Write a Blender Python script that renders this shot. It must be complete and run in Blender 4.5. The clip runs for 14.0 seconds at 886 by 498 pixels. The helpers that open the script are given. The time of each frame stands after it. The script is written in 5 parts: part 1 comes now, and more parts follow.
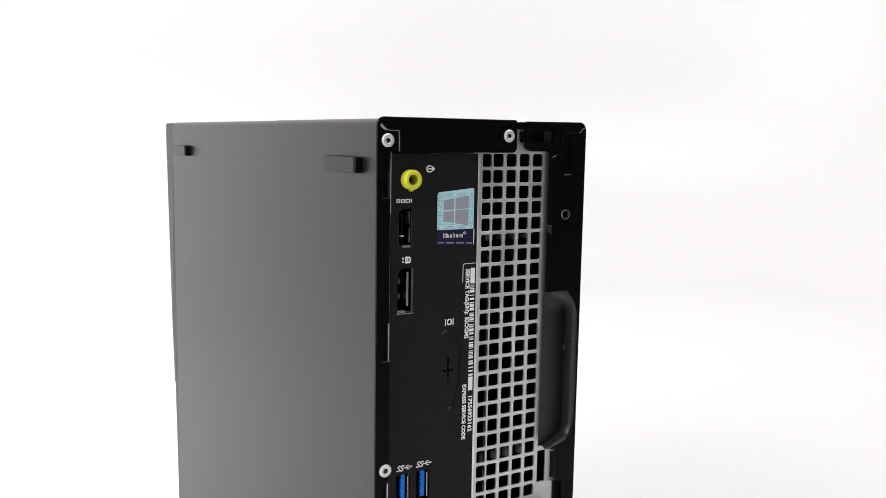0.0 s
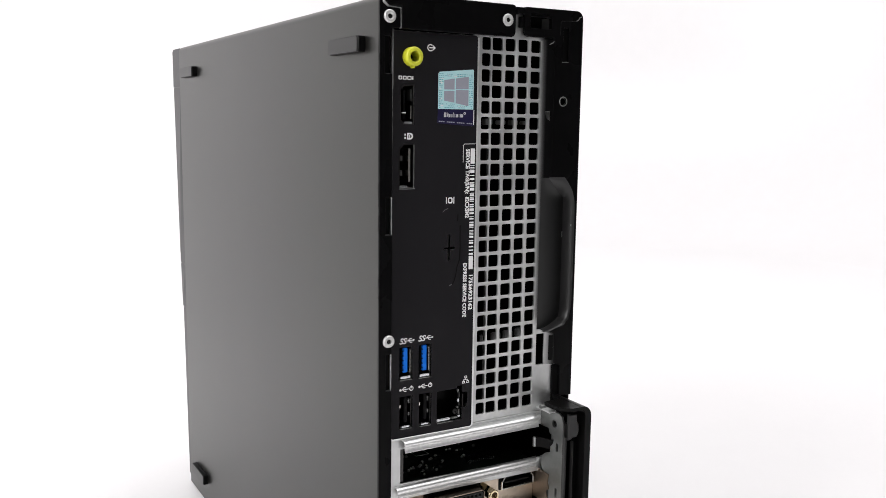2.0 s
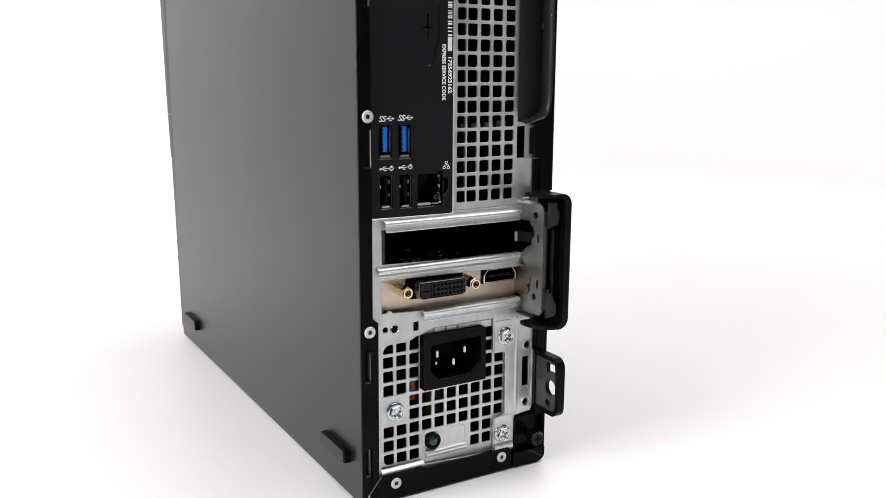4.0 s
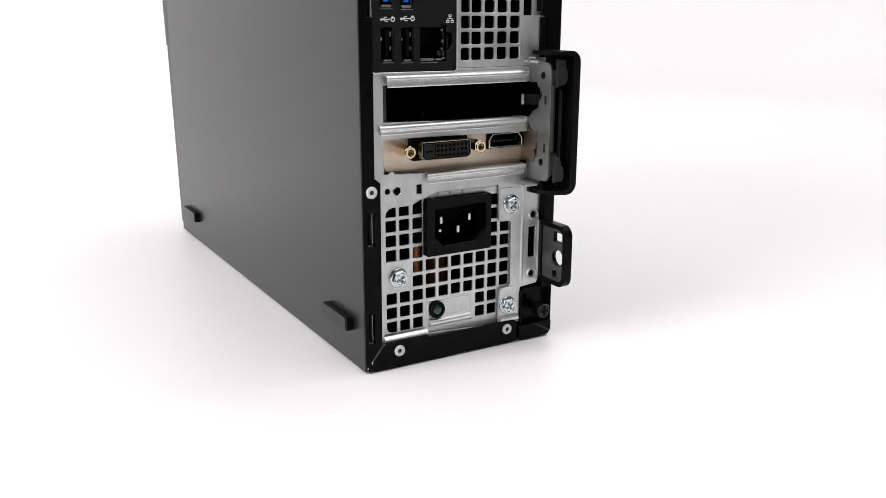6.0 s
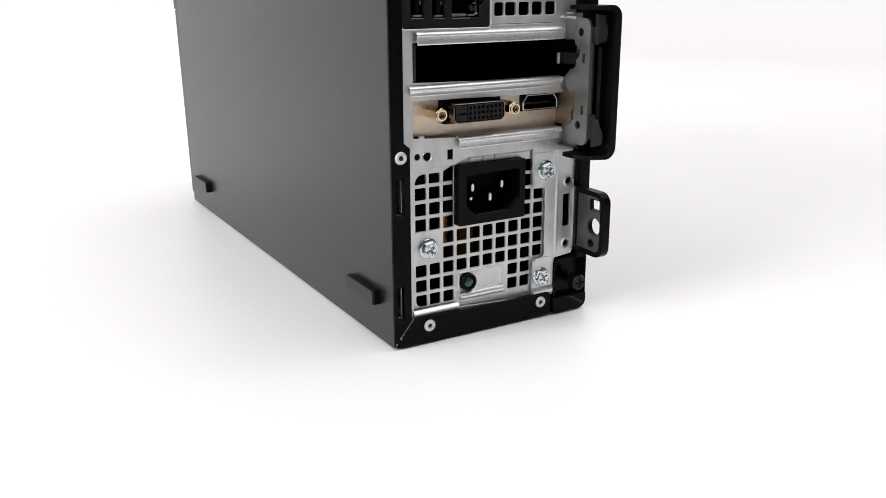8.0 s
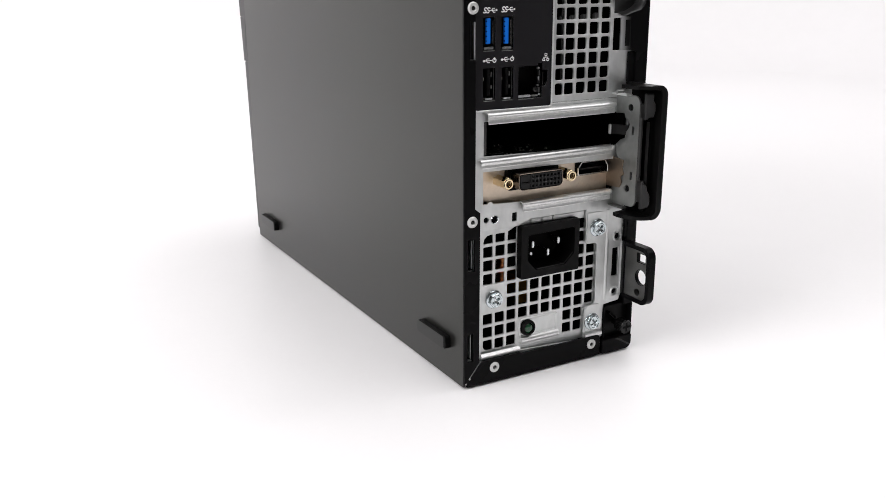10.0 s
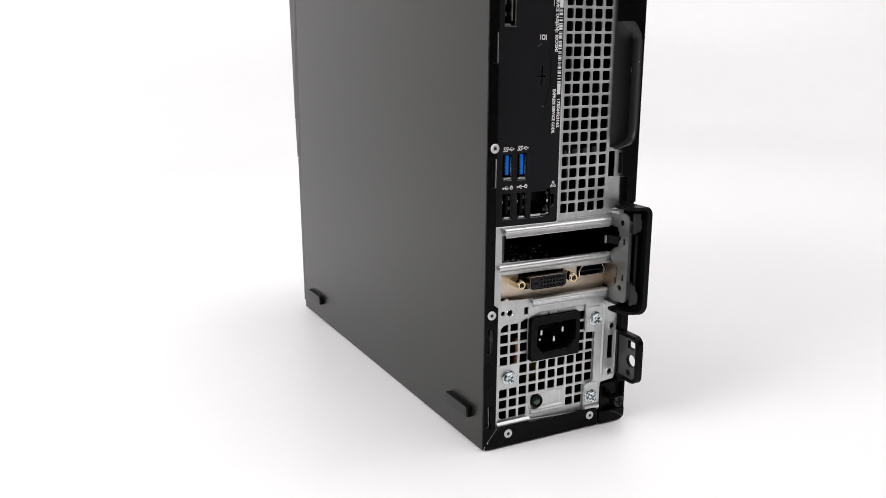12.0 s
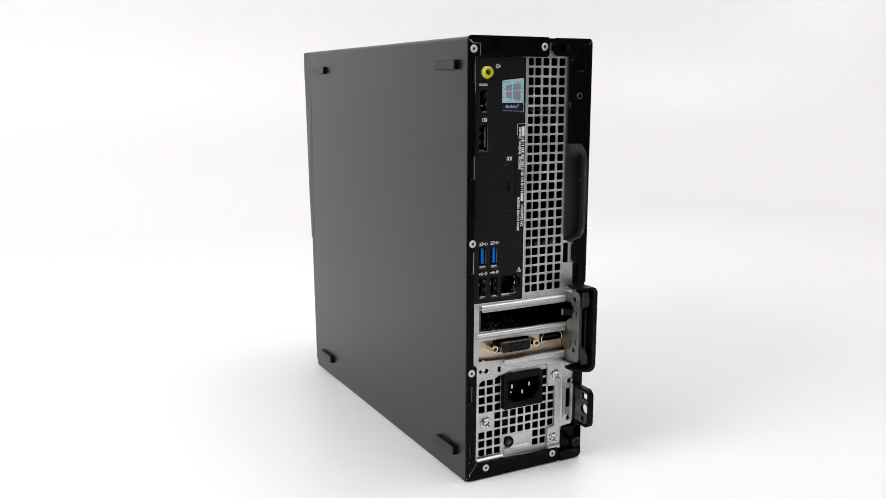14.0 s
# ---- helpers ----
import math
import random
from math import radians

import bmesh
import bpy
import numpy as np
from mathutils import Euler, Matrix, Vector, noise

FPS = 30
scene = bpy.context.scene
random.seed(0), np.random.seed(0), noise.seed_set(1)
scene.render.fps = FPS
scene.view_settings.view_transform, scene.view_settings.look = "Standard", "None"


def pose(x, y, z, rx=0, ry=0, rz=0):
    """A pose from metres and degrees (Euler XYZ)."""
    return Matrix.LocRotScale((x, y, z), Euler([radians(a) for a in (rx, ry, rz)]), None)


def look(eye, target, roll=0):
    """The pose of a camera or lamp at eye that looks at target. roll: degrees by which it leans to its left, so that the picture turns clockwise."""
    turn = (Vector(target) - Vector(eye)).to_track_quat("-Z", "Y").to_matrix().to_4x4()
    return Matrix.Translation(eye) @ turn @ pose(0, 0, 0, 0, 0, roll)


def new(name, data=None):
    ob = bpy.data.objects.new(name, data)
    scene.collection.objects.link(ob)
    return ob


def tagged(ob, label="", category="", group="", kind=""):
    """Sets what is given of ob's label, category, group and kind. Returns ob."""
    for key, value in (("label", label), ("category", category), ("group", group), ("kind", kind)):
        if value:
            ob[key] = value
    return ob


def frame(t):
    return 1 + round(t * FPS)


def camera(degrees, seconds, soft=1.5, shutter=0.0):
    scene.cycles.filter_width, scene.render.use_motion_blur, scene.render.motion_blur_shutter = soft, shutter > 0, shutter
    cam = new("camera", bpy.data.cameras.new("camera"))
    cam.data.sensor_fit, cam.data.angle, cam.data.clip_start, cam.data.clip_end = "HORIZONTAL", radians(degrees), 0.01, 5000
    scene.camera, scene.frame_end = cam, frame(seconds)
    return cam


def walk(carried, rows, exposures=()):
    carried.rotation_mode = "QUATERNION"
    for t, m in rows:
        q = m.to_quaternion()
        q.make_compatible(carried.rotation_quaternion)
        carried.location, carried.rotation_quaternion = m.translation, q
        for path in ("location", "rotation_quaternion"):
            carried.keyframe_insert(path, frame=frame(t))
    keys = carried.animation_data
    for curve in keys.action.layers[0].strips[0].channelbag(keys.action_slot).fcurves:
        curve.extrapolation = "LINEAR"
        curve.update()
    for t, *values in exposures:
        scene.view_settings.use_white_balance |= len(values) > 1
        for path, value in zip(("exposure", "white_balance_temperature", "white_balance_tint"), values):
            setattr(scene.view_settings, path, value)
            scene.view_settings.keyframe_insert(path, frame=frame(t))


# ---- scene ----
cam = camera(53.49, 14.0, soft=0.3)
PATH = [
    (0, (-0.1391, -0.2781, 0.2841), (0.8800, 1.4239, 0.0297), 0.95),
    (0.5, (-0.1404, -0.2810, 0.2783), (0.8802, 1.4205, 0.0268), 1.03),
    (1, (-0.1438, -0.2864, 0.2700), (0.8739, 1.4158, 0.0120), 0.96),
    (1.5, (-0.1457, -0.2903, 0.2569), (0.8681, 1.4137, -0.0050), 0.89),
    (2, (-0.1458, -0.2928, 0.2438), (0.8639, 1.4105, -0.0378), 0.75),
    (2.5, (-0.1469, -0.2958, 0.2293), (0.8614, 1.4027, -0.0848), 0.60),
    (3, (-0.1463, -0.3020, 0.2124), (0.8577, 1.3924, -0.1356), 0.44),
    (3.5, (-0.1467, -0.3056, 0.1942), (0.8579, 1.3842, -0.1738), 0.42),
    (4, (-0.1446, -0.3076, 0.1779), (0.8563, 1.3785, -0.2164), 0.29),
    (6.5, (-0.1413, -0.3014, 0.1402), (0.8317, 1.3570, -0.4102), -0.05),
    (7, (-0.1395, -0.2953, 0.1373), (0.8305, 1.3592, -0.4300), -0.19),
    (7.5, (-0.1404, -0.2889, 0.1360), (0.8289, 1.3630, -0.4399), -0.12),
    (8, (-0.1430, -0.2821, 0.1378), (0.8210, 1.3689, -0.4495), -0.28),
    (10.5, (-0.1868, -0.3152, 0.1819), (0.7253, 1.3711, -0.3875), -0.26),
    (11, (-0.1949, -0.3301, 0.1935), (0.7050, 1.3721, -0.3473), -0.11),
    (11.5, (-0.2057, -0.3482, 0.2057), (0.6901, 1.3650, -0.3067), -0.06),
    (12, (-0.2176, -0.3699, 0.2162), (0.6812, 1.3516, -0.2619), 0.24),
    (12.5, (-0.2305, -0.3932, 0.2286), (0.6730, 1.3354, -0.2136), 0.21),
    (13, (-0.2418, -0.4212, 0.2408), (0.6620, 1.3137, -0.1753), 0.11),
    (13.5, (-0.2542, -0.4479, 0.2512), (0.6562, 1.2885, -0.1439), 0.07),
    (14, (-0.2695, -0.4782, 0.2597), (0.6480, 1.2613, -0.1041), 0.03),
]
walk(cam, [(t, look(eye, target, roll)) for t, eye, target, roll in PATH],
     exposures=[(0.0, -0.07), (1.5, -0.03), (3.0, 0.02), (4.0, 0.0), (8.0, -0.06), (11.0, -0.1), (14.0, -0.2)])


# ---- light: softboxes left and right, an added backdrop fill, plain studio, white paper sweep ----
world = bpy.data.worlds.new("studio_air")
scene.world = world
world.use_nodes = True
world.node_tree.nodes["Background"].inputs[0].default_value = (0.95, 0.97, 1.0, 1)
world.node_tree.nodes["Background"].inputs[1].default_value = 0.25


def area_lamp(name, eye, target, sx, sy, watts, col):
    d = bpy.data.lights.new(name, "AREA")
    d.shape, d.size, d.size_y, d.energy, d.color = "RECTANGLE", sx, sy, watts, col
    ob = new(name, d)
    ob.matrix_world = look(eye, target)
    return ob


area_lamp("left_softbox", (-1.45, -0.05, 0.92), (0.0, 0.12, 0.1), 0.9, 0.9, 26.0, (1.0, 0.979, 0.986))
area_lamp("right_softbox", (0.6, -0.4, 1.85), (0.0, 0.15, 0.1), 1.9, 1.7, 22.0, (1.0, 0.979, 0.986))
# unseen lamp added to lift the backdrop and the floor
area_lamp("backdrop_fill", (0.05, 0.1, 2.1), (0.1, 1.5, 0.7), 2.2, 0.8, 20.0, (1.0, 0.979, 0.986))


# ---- materials ----
def material(name, base, rough=0.5, metal=0.0, spec=0.5, grain=0.0, grain_scale=900.0, bump=0.0, stain=0.0, coat=0.0, stretch=(1, 1, 1), vary=0.06, cloud=35.0):
    """A surface with two scales of variation: fine grain and broad blotches."""
    m = bpy.data.materials.new(name)
    m.use_nodes = True
    nt = m.node_tree
    b = nt.nodes["Principled BSDF"]
    b.inputs["Metallic"].default_value = metal
    b.inputs["Specular IOR Level"].default_value = spec
    b.inputs["Coat Weight"].default_value = coat
    b.inputs["Coat Roughness"].default_value = 0.15
    co = nt.nodes.new("ShaderNodeTexCoord")
    mp = nt.nodes.new("ShaderNodeMapping")
    mp.inputs["Scale"].default_value = stretch
    nt.links.new(co.outputs["Object"], mp.inputs["Vector"])
    fine = nt.nodes.new("ShaderNodeTexNoise")
    fine.inputs["Scale"].default_value = grain_scale
    fine.inputs["Detail"].default_value = 3
    broad = nt.nodes.new("ShaderNodeTexNoise")
    broad.inputs["Scale"].default_value = cloud
    broad.inputs["Detail"].default_value = 5
    nt.links.new(mp.outputs[0], fine.inputs["Vector"])
    nt.links.new(mp.outputs[0], broad.inputs["Vector"])
    mix = nt.nodes.new("ShaderNodeMix")
    mix.data_type = "RGBA"
    mix.inputs[6].default_value = (*[c * (1 - grain) for c in base], 1)
    mix.inputs[7].default_value = (*[min(1, c * (1 + grain)) for c in base], 1)
    nt.links.new(fine.outputs["Fac"], mix.inputs[0])
    mix2 = nt.nodes.new("ShaderNodeMix")
    mix2.data_type = "RGBA"
    mix2.blend_type = "MULTIPLY"
    mix2.inputs[0].default_value = 1.0
    ramp = nt.nodes.new("ShaderNodeMapRange")
    ramp.inputs["From Min"].default_value, ramp.inputs["From Max"].default_value = 0.3, 0.7
    ramp.inputs["To Min"].default_value, ramp.inputs["To Max"].default_value = 1 - stain, 1.0
    nt.links.new(broad.outputs["Fac"], ramp.inputs["Value"])
    nt.links.new(mix.outputs[2], mix2.inputs[6])
    nt.links.new(ramp.outputs[0], mix2.inputs[7])
    nt.links.new(mix2.outputs[2], b.inputs["Base Color"])
    rr = nt.nodes.new("ShaderNodeMapRange")
    rr.inputs["To Min"].default_value, rr.inputs["To Max"].default_value = max(0.03, rough - vary), min(1, rough + vary)
    nt.links.new(broad.outputs["Fac"], rr.inputs["Value"])
    nt.links.new(rr.outputs[0], b.inputs["Roughness"])
    if bump:
        bp = nt.nodes.new("ShaderNodeBump")
        bp.inputs["Strength"].default_value = bump
        bp.inputs["Distance"].default_value = 0.0003
        nt.links.new(fine.outputs["Fac"], bp.inputs["Height"])
        nt.links.new(bp.outputs[0], b.inputs["Normal"])
    return m


PANEL = material("grey_black_side_paint", (0.0062, 0.0062, 0.0056), 0.31, spec=0.44, grain=0.12, grain_scale=2600, bump=0.06, stain=0.08, vary=0.012)
PANEL.node_tree.nodes["Principled BSDF"].inputs["Specular Tint"].default_value = (0.985, 1.0, 0.925, 1.0)
BLACK = material("black_enamel", (0.0031, 0.003, 0.0033), 0.28, spec=0.062, grain=0.15, grain_scale=2500, bump=0.06, stain=0.1)
IOBLACK = material("black_label_film", (0.0118, 0.0111, 0.0128), 0.5, spec=0.11, grain=0.2, grain_scale=3000, bump=0.08, stain=0.1)
PLASTIC = material("black_plastic", (0.003, 0.003, 0.003), 0.34, spec=0.09, grain=0.15, grain_scale=3000, bump=0.08, stain=0.1)
RUBBER = material("dark_rubber", (0.004, 0.004, 0.004), 0.4, spec=0.1, grain=0.2, grain_scale=3000, bump=0.08, stain=0.1)
# lit copy of the rubber, paler and glossier, for the sheen on foot faces
FOOT_SHEEN = material("sheen_rubber_face", (0.006, 0.006, 0.0056), 0.33, spec=0.34, grain=0.15, grain_scale=2600, bump=0.06, stain=0.1)
STEEL = material("galvanised_steel", (0.75, 0.762, 0.756), 0.5, metal=1.0, grain=0.09, grain_scale=420, bump=0.09, stain=0.3, stretch=(1, 1, 0.6), vary=0.16, cloud=95.0)
LATCH = material("grey_zinc_steel", (0.325, 0.335, 0.325), 0.52, metal=1.0, grain=0.06, grain_scale=800, bump=0.04, stain=0.32, vary=0.12, cloud=110.0)
BRIGHT = material("bright_zinc", (0.70, 0.725, 0.74), 0.18, metal=1.0, grain=0.1, grain_scale=900, bump=0.05, stain=0.15)
SCREW = material("bluish_zinc_screw", (0.62, 0.68, 0.70), 0.14, metal=1.0, grain=0.2, grain_scale=900, bump=0.12, stain=0.3)
RIVET = material("aluminium_rivet", (0.72, 0.72, 0.71), 0.45, metal=0.7, grain=0.06, grain_scale=1500, stain=0.1)
CHROME = material("port_chrome", (0.72, 0.70, 0.66), 0.22, metal=1.0, grain=0.04, stain=0.15)
LIP = material("speckled_zinc", (0.87, 0.88, 0.87), 0.41, metal=1.0, grain=0.2, grain_scale=900, bump=0.1, stain=0.12)
NICKEL = material("tarnished_nickel", (0.85, 0.722, 0.588), 0.44, metal=1.0, grain=0.06, grain_scale=900, bump=0.05, stain=0.32, vary=0.12, cloud=90.0)
# darker copy of the nickel; the bracket end's shadow is in its colour
NICKEL_SHADED = material("shaded_nickel", (0.34, 0.275, 0.215), 0.46, metal=1.0, grain=0.06, grain_scale=900, bump=0.05, stain=0.3, vary=0.12, cloud=90.0)
GOLD = material("gold_plate", (0.90, 0.74, 0.48), 0.12, metal=1.0, grain=0.05, stain=0.15)
YELLOW = material("lime_yellow_plastic", (0.60, 0.62, 0.035), 0.38, grain=0.05, stain=0.06)
BLUE = material("blue_plastic", (0.003, 0.21, 0.92), 0.45, spec=0.2, grain=0.05, stain=0.08)
WHITE = material("white_print", (0.86, 0.86, 0.86), 0.6, grain=0.04, stain=0.06)
GREYPRINT = material("grey_print", (0.33, 0.34, 0.40), 0.5, grain=0.05, stain=0.06)
SHELL = material("dark_port_steel", (0.07, 0.068, 0.066), 0.3, metal=1.0, grain=0.1, stain=0.3)
SATIN = material("satin_black_cover", (0.012, 0.012, 0.0122), 0.34, spec=0.36, grain=0.12, grain_scale=2600, bump=0.06, stain=0.08)
BRONZE = material("dark_bronze_shell", (0.225, 0.184, 0.15), 0.25, metal=1.0, grain=0.08, stain=0.25)
CONN = material("connector_black", (0.011, 0.011, 0.011), 0.4, spec=0.22, grain=0.1, stain=0.1)
RECESS = material("semi_gloss_black", (0.0075, 0.0078, 0.0076), 0.34, spec=0.26, grain=0.12, grain_scale=2600, bump=0.05, stain=0.1)
LOOP = material("dark_phosphate_steel", (0.17, 0.17, 0.165), 0.42, metal=1.0, grain=0.1, stain=0.2)
LATCHDARK = material("dark_coated_steel", (0.055, 0.055, 0.054), 0.4, metal=1.0, grain=0.1, stain=0.15)
KNOB = material("glossy_black_knob", (0.003, 0.003, 0.003), 0.2, spec=0.25, grain=0.12, stain=0.1)
# near-black for openings and insides: their shade is the base colour
VOID = material("shade_black", (0.004, 0.004, 0.004), 0.8, spec=0.1, grain=0.2)
# steel darkened in its base colour to look dim inside
DIM = material("dim_interior_steel", (0.16, 0.16, 0.16), 0.55, metal=0.7, grain=0.15, stain=0.3)
BOARD = material("dark_circuit_board", (0.02, 0.024, 0.022), 0.4, spec=0.3, grain=0.3, grain_scale=500, stain=0.3)
COPPER = material("enamelled_copper", (0.85, 0.33, 0.13), 0.4, metal=1.0, grain=0.1, stain=0.2)
AMBER = material("amber_tape", (0.22, 0.11, 0.015), 0.6, spec=0.1, grain=0.1, stain=0.2)
GREEN = material("green_lens", (0.004, 0.045, 0.016), 0.09, spec=0.5, grain=0.05, coat=0.4, vary=0.02)
TEAL = material("pale_cyan_foil", (0.54, 0.84, 0.87), 0.35, metal=0.1, grain=0.05, stain=0.08)
NAVY = material("navy_print", (0.010, 0.008, 0.042), 0.4, spec=0.25, grain=0.05, stain=0.06)
TEALDARK = material("cyan_print", (0.16, 0.46, 0.52), 0.5, grain=0.05)
PAPER = material("satin_white_sheet", (0.82, 0.815, 0.82), 0.4, spec=0.5, grain=0.01, grain_scale=300, stain=0.012)
ROOM = material("unseen_wall_grey", (0.30, 0.30, 0.295), 0.8, spec=0.2, grain=0.03, stain=0.05)


# ---- mesh helpers: all measures in millimetres, x across the rear, y into the case, z up ----
def part(name, bm, mat, parent, label="", smooth=False):
    """Links a bmesh as one mesh object under a thing or a part."""
    bmesh.ops.recalc_face_normals(bm, faces=bm.faces)
    bmesh.ops.scale(bm, verts=bm.verts, vec=(0.001, 0.001, 0.001))
    me = bpy.data.meshes.new(name)
    bm.to_mesh(me)
    bm.free()
    me.materials.append(mat)
    if smooth:
        me.polygons.foreach_set("use_smooth", [True] * len(me.polygons))
        me.set_sharp_from_angle(angle=radians(38))
    ob = new(name, me)
    ob.parent = parent
    if label:
        ob["label"] = label
    return ob


def circle(x, z, r, n=20, a0=0.0):
    return [(x + r * math.cos(a0 + 2 * math.pi * k / n), z + r * math.sin(a0 + 2 * math.pi * k / n)) for k in range(n)]


def rrect(x0, z0, x1, z1, r=0.8, n=3):
    """A rounded rectangle; r one radius or four: lower left, lower right, upper right, upper left."""
    rs = r if isinstance(r, (tuple, list)) else (r,) * 4
    pts = []
    for (cx, cz, a), q in zip(((x0, z0, 180), (x1, z0, 270), (x1, z1, 0), (x0, z1, 90)), rs):
        sx, sz = (1 if cx == x0 else -1), (1 if cz == z0 else -1)
        if q <= 0:
            pts.append((cx, cz))
            continue
        for k in range(n + 1):
            t = radians(a + 90 * k / n)
            pts.append((cx + sx * q + q * math.cos(t), cz + sz * q + q * math.sin(t)))
    return pts


def sheet(outline, y0, y1, holes=(), bevel=0.0, bm=None, plane="xz"):
    """A flat plate with openings through it, between two depths."""
    own = bmesh.new()

    def at(a, b, c):
        return (a, c, b) if plane == "xz" else ((c, a, b) if plane == "yz" else (a, b, c))
    edges = []
    for loop in (outline, *holes):
        vs = [own.verts.new(at(a, b, y0)) for a, b in loop]
        edges += [own.edges.new((vs[k], vs[(k + 1) % len(vs)])) for k in range(len(vs))]
    bmesh.ops.triangle_fill(own, use_beauty=True, edges=edges)
    rim = [e for e in own.edges if e.is_boundary]
    out = bmesh.ops.extrude_face_region(own, geom=own.faces[:])
    moved = [g for g in out["geom"] if isinstance(g, bmesh.types.BMVert)]
    d = y1 - y0
    bmesh.ops.translate(own, verts=moved, vec=at(0, 0, d))
    bmesh.ops.recalc_face_normals(own, faces=own.faces)
    if bevel:
        c = 1 if plane == "xz" else (0 if plane == "yz" else 2)
        rim = [e for e in own.edges if all(abs(v.co[c] - y0) < 1e-6 for v in e.verts) and len(e.link_faces) == 2
               and abs(e.link_faces[0].normal.dot(e.link_faces[1].normal)) < 0.5]
        bmesh.ops.bevel(own, geom=rim, offset=bevel, segments=1, affect="EDGES", clamp_overlap=True)
    return merge(bm, own)


def merge(bm, own):
    if bm is None:
        return own
    me = bpy.data.meshes.new("tmp")
    own.to_mesh(me)
    own.free()
    bm.from_mesh(me)
    bpy.data.meshes.remove(me)
    return bm


def box(x0, y0, z0, x1, y1, z1, bevel=0.0, seg=2, bm=None):
    own = bmesh.new()
    bmesh.ops.create_cube(own, size=1)
    for v in own.verts:
        v.co = ((x0 + x1) / 2 + v.co.x * (x1 - x0), (y0 + y1) / 2 + v.co.y * (y1 - y0), (z0 + z1) / 2 + v.co.z * (z1 - z0))
    if bevel:
        bmesh.ops.bevel(own, geom=own.edges[:], offset=bevel, segments=seg, affect="EDGES", clamp_overlap=True)
    return merge(bm, own)


def prism(profile, lo, hi, axis="x", bevel=0.0, bm=None):
    """A profile drawn out along an axis. axis x: (y, z); y: (x, z); z: (x, y)."""
    plane = {"x": "yz", "y": "xz", "z": "xy"}[axis]
    return sheet(profile, lo, hi, (), bevel, bm, plane)


def lathe(profile, x, z, n=24, bm=None, axis="y"):
    """A turned shape about a line along y through (x, z); profile of (radius, y)."""
    own = bmesh.new()
    rings = []
    for r, y in profile:
        if r <= 1e-6:
            rings.append([own.verts.new((x, y, z))])
        else:
            rings.append([own.verts.new((px, y, pz)) for px, pz in circle(x, z, r, n)])
    for a, b in zip(rings, rings[1:]):
        for k in range(n):
            j = (k + 1) % n
            if len(a) == 1 and len(b) == 1:
                continue
            if len(a) == 1:
                own.faces.new((a[0], b[k], b[j]))
            elif len(b) == 1:
                own.faces.new((a[k], b[0], a[j]))
            else:
                own.faces.new((a[k], b[k], b[j], a[j]))
    return merge(bm, own)


def stroke(pts, w, y0, y1, bm=None):
    """A thin mitred line along points (x, z), as one ribbon with thickness."""
    p = [Vector(q) for k, q in enumerate(pts) if k == 0 or (Vector(q) - Vector(pts[k - 1])).length > 1e-6]
    d = [(b - a).normalized() for a, b in zip(p, p[1:])]
    if bm is not None:
        y0 -= 0.012 * (1 + (len(bm.verts) // 8) % 3)
    own = bmesh.new()
    rows = []
    for k, q in enumerate(p):
        a, b = d[max(0, k - 1)], d[min(k, len(d) - 1)]
        t = (a + b).normalized() if (a + b).length > 0.2 else b
        n = Vector((-t.y, t.x)) * (w / 2) / max(0.6, Vector((-t.y, t.x)).dot(Vector((-b.y, b.x))))
        e = (-a if k == 0 else (b if k == len(p) - 1 else Vector((0, 0)))) * w * 0.35
        u, v = q + e + n, q + e - n
        rows.append([own.verts.new(c) for c in ((u.x, y0, u.y), (v.x, y0, v.y), (v.x, y1, v.y), (u.x, y1, u.y))])
    for a, b in zip(rows, rows[1:]):
        for k in range(4):
            own.faces.new((a[k], a[(k + 1) % 4], b[(k + 1) % 4], b[k]))
    own.faces.new(rows[0])
    own.faces.new(rows[-1])
    bmesh.ops.recalc_face_normals(own, faces=own.faces)
    return merge(bm, own)


def lettering(name, text, size, x, y, z, turn, mat, parent, width=None):
    """Printed words in the built-in font; x, z: the start of the base line; turn: degrees in the rear plane."""
    cu = bpy.data.curves.new(name, "FONT")
    cu.body, cu.size, cu.extrude, cu.resolution_u, cu.offset = text, size, 0.03, 2, 0.085
    tmp = bpy.data.objects.new(name, cu)
    scene.collection.objects.link(tmp)
    dg = bpy.context.evaluated_depsgraph_get()
    me = bpy.data.meshes.new_from_object(tmp.evaluated_get(dg))
    bpy.data.objects.remove(tmp)
    wide = max(v.co.x for v in me.vertices) - min(v.co.x for v in me.vertices)
    k = width / wide if width else 1.0
    m = Matrix.Translation((x, y, z)) @ Matrix.Rotation(radians(-turn), 4, "Y") @ Matrix.Rotation(radians(90), 4, "X") @ Matrix.Diagonal((k, 1, 1, 1))
    me.transform(Matrix.Scale(0.001, 4) @ m)
    me.materials.clear()
    me.materials.append(mat)
    ob = new(name, me)
    ob.parent = parent
    return ob


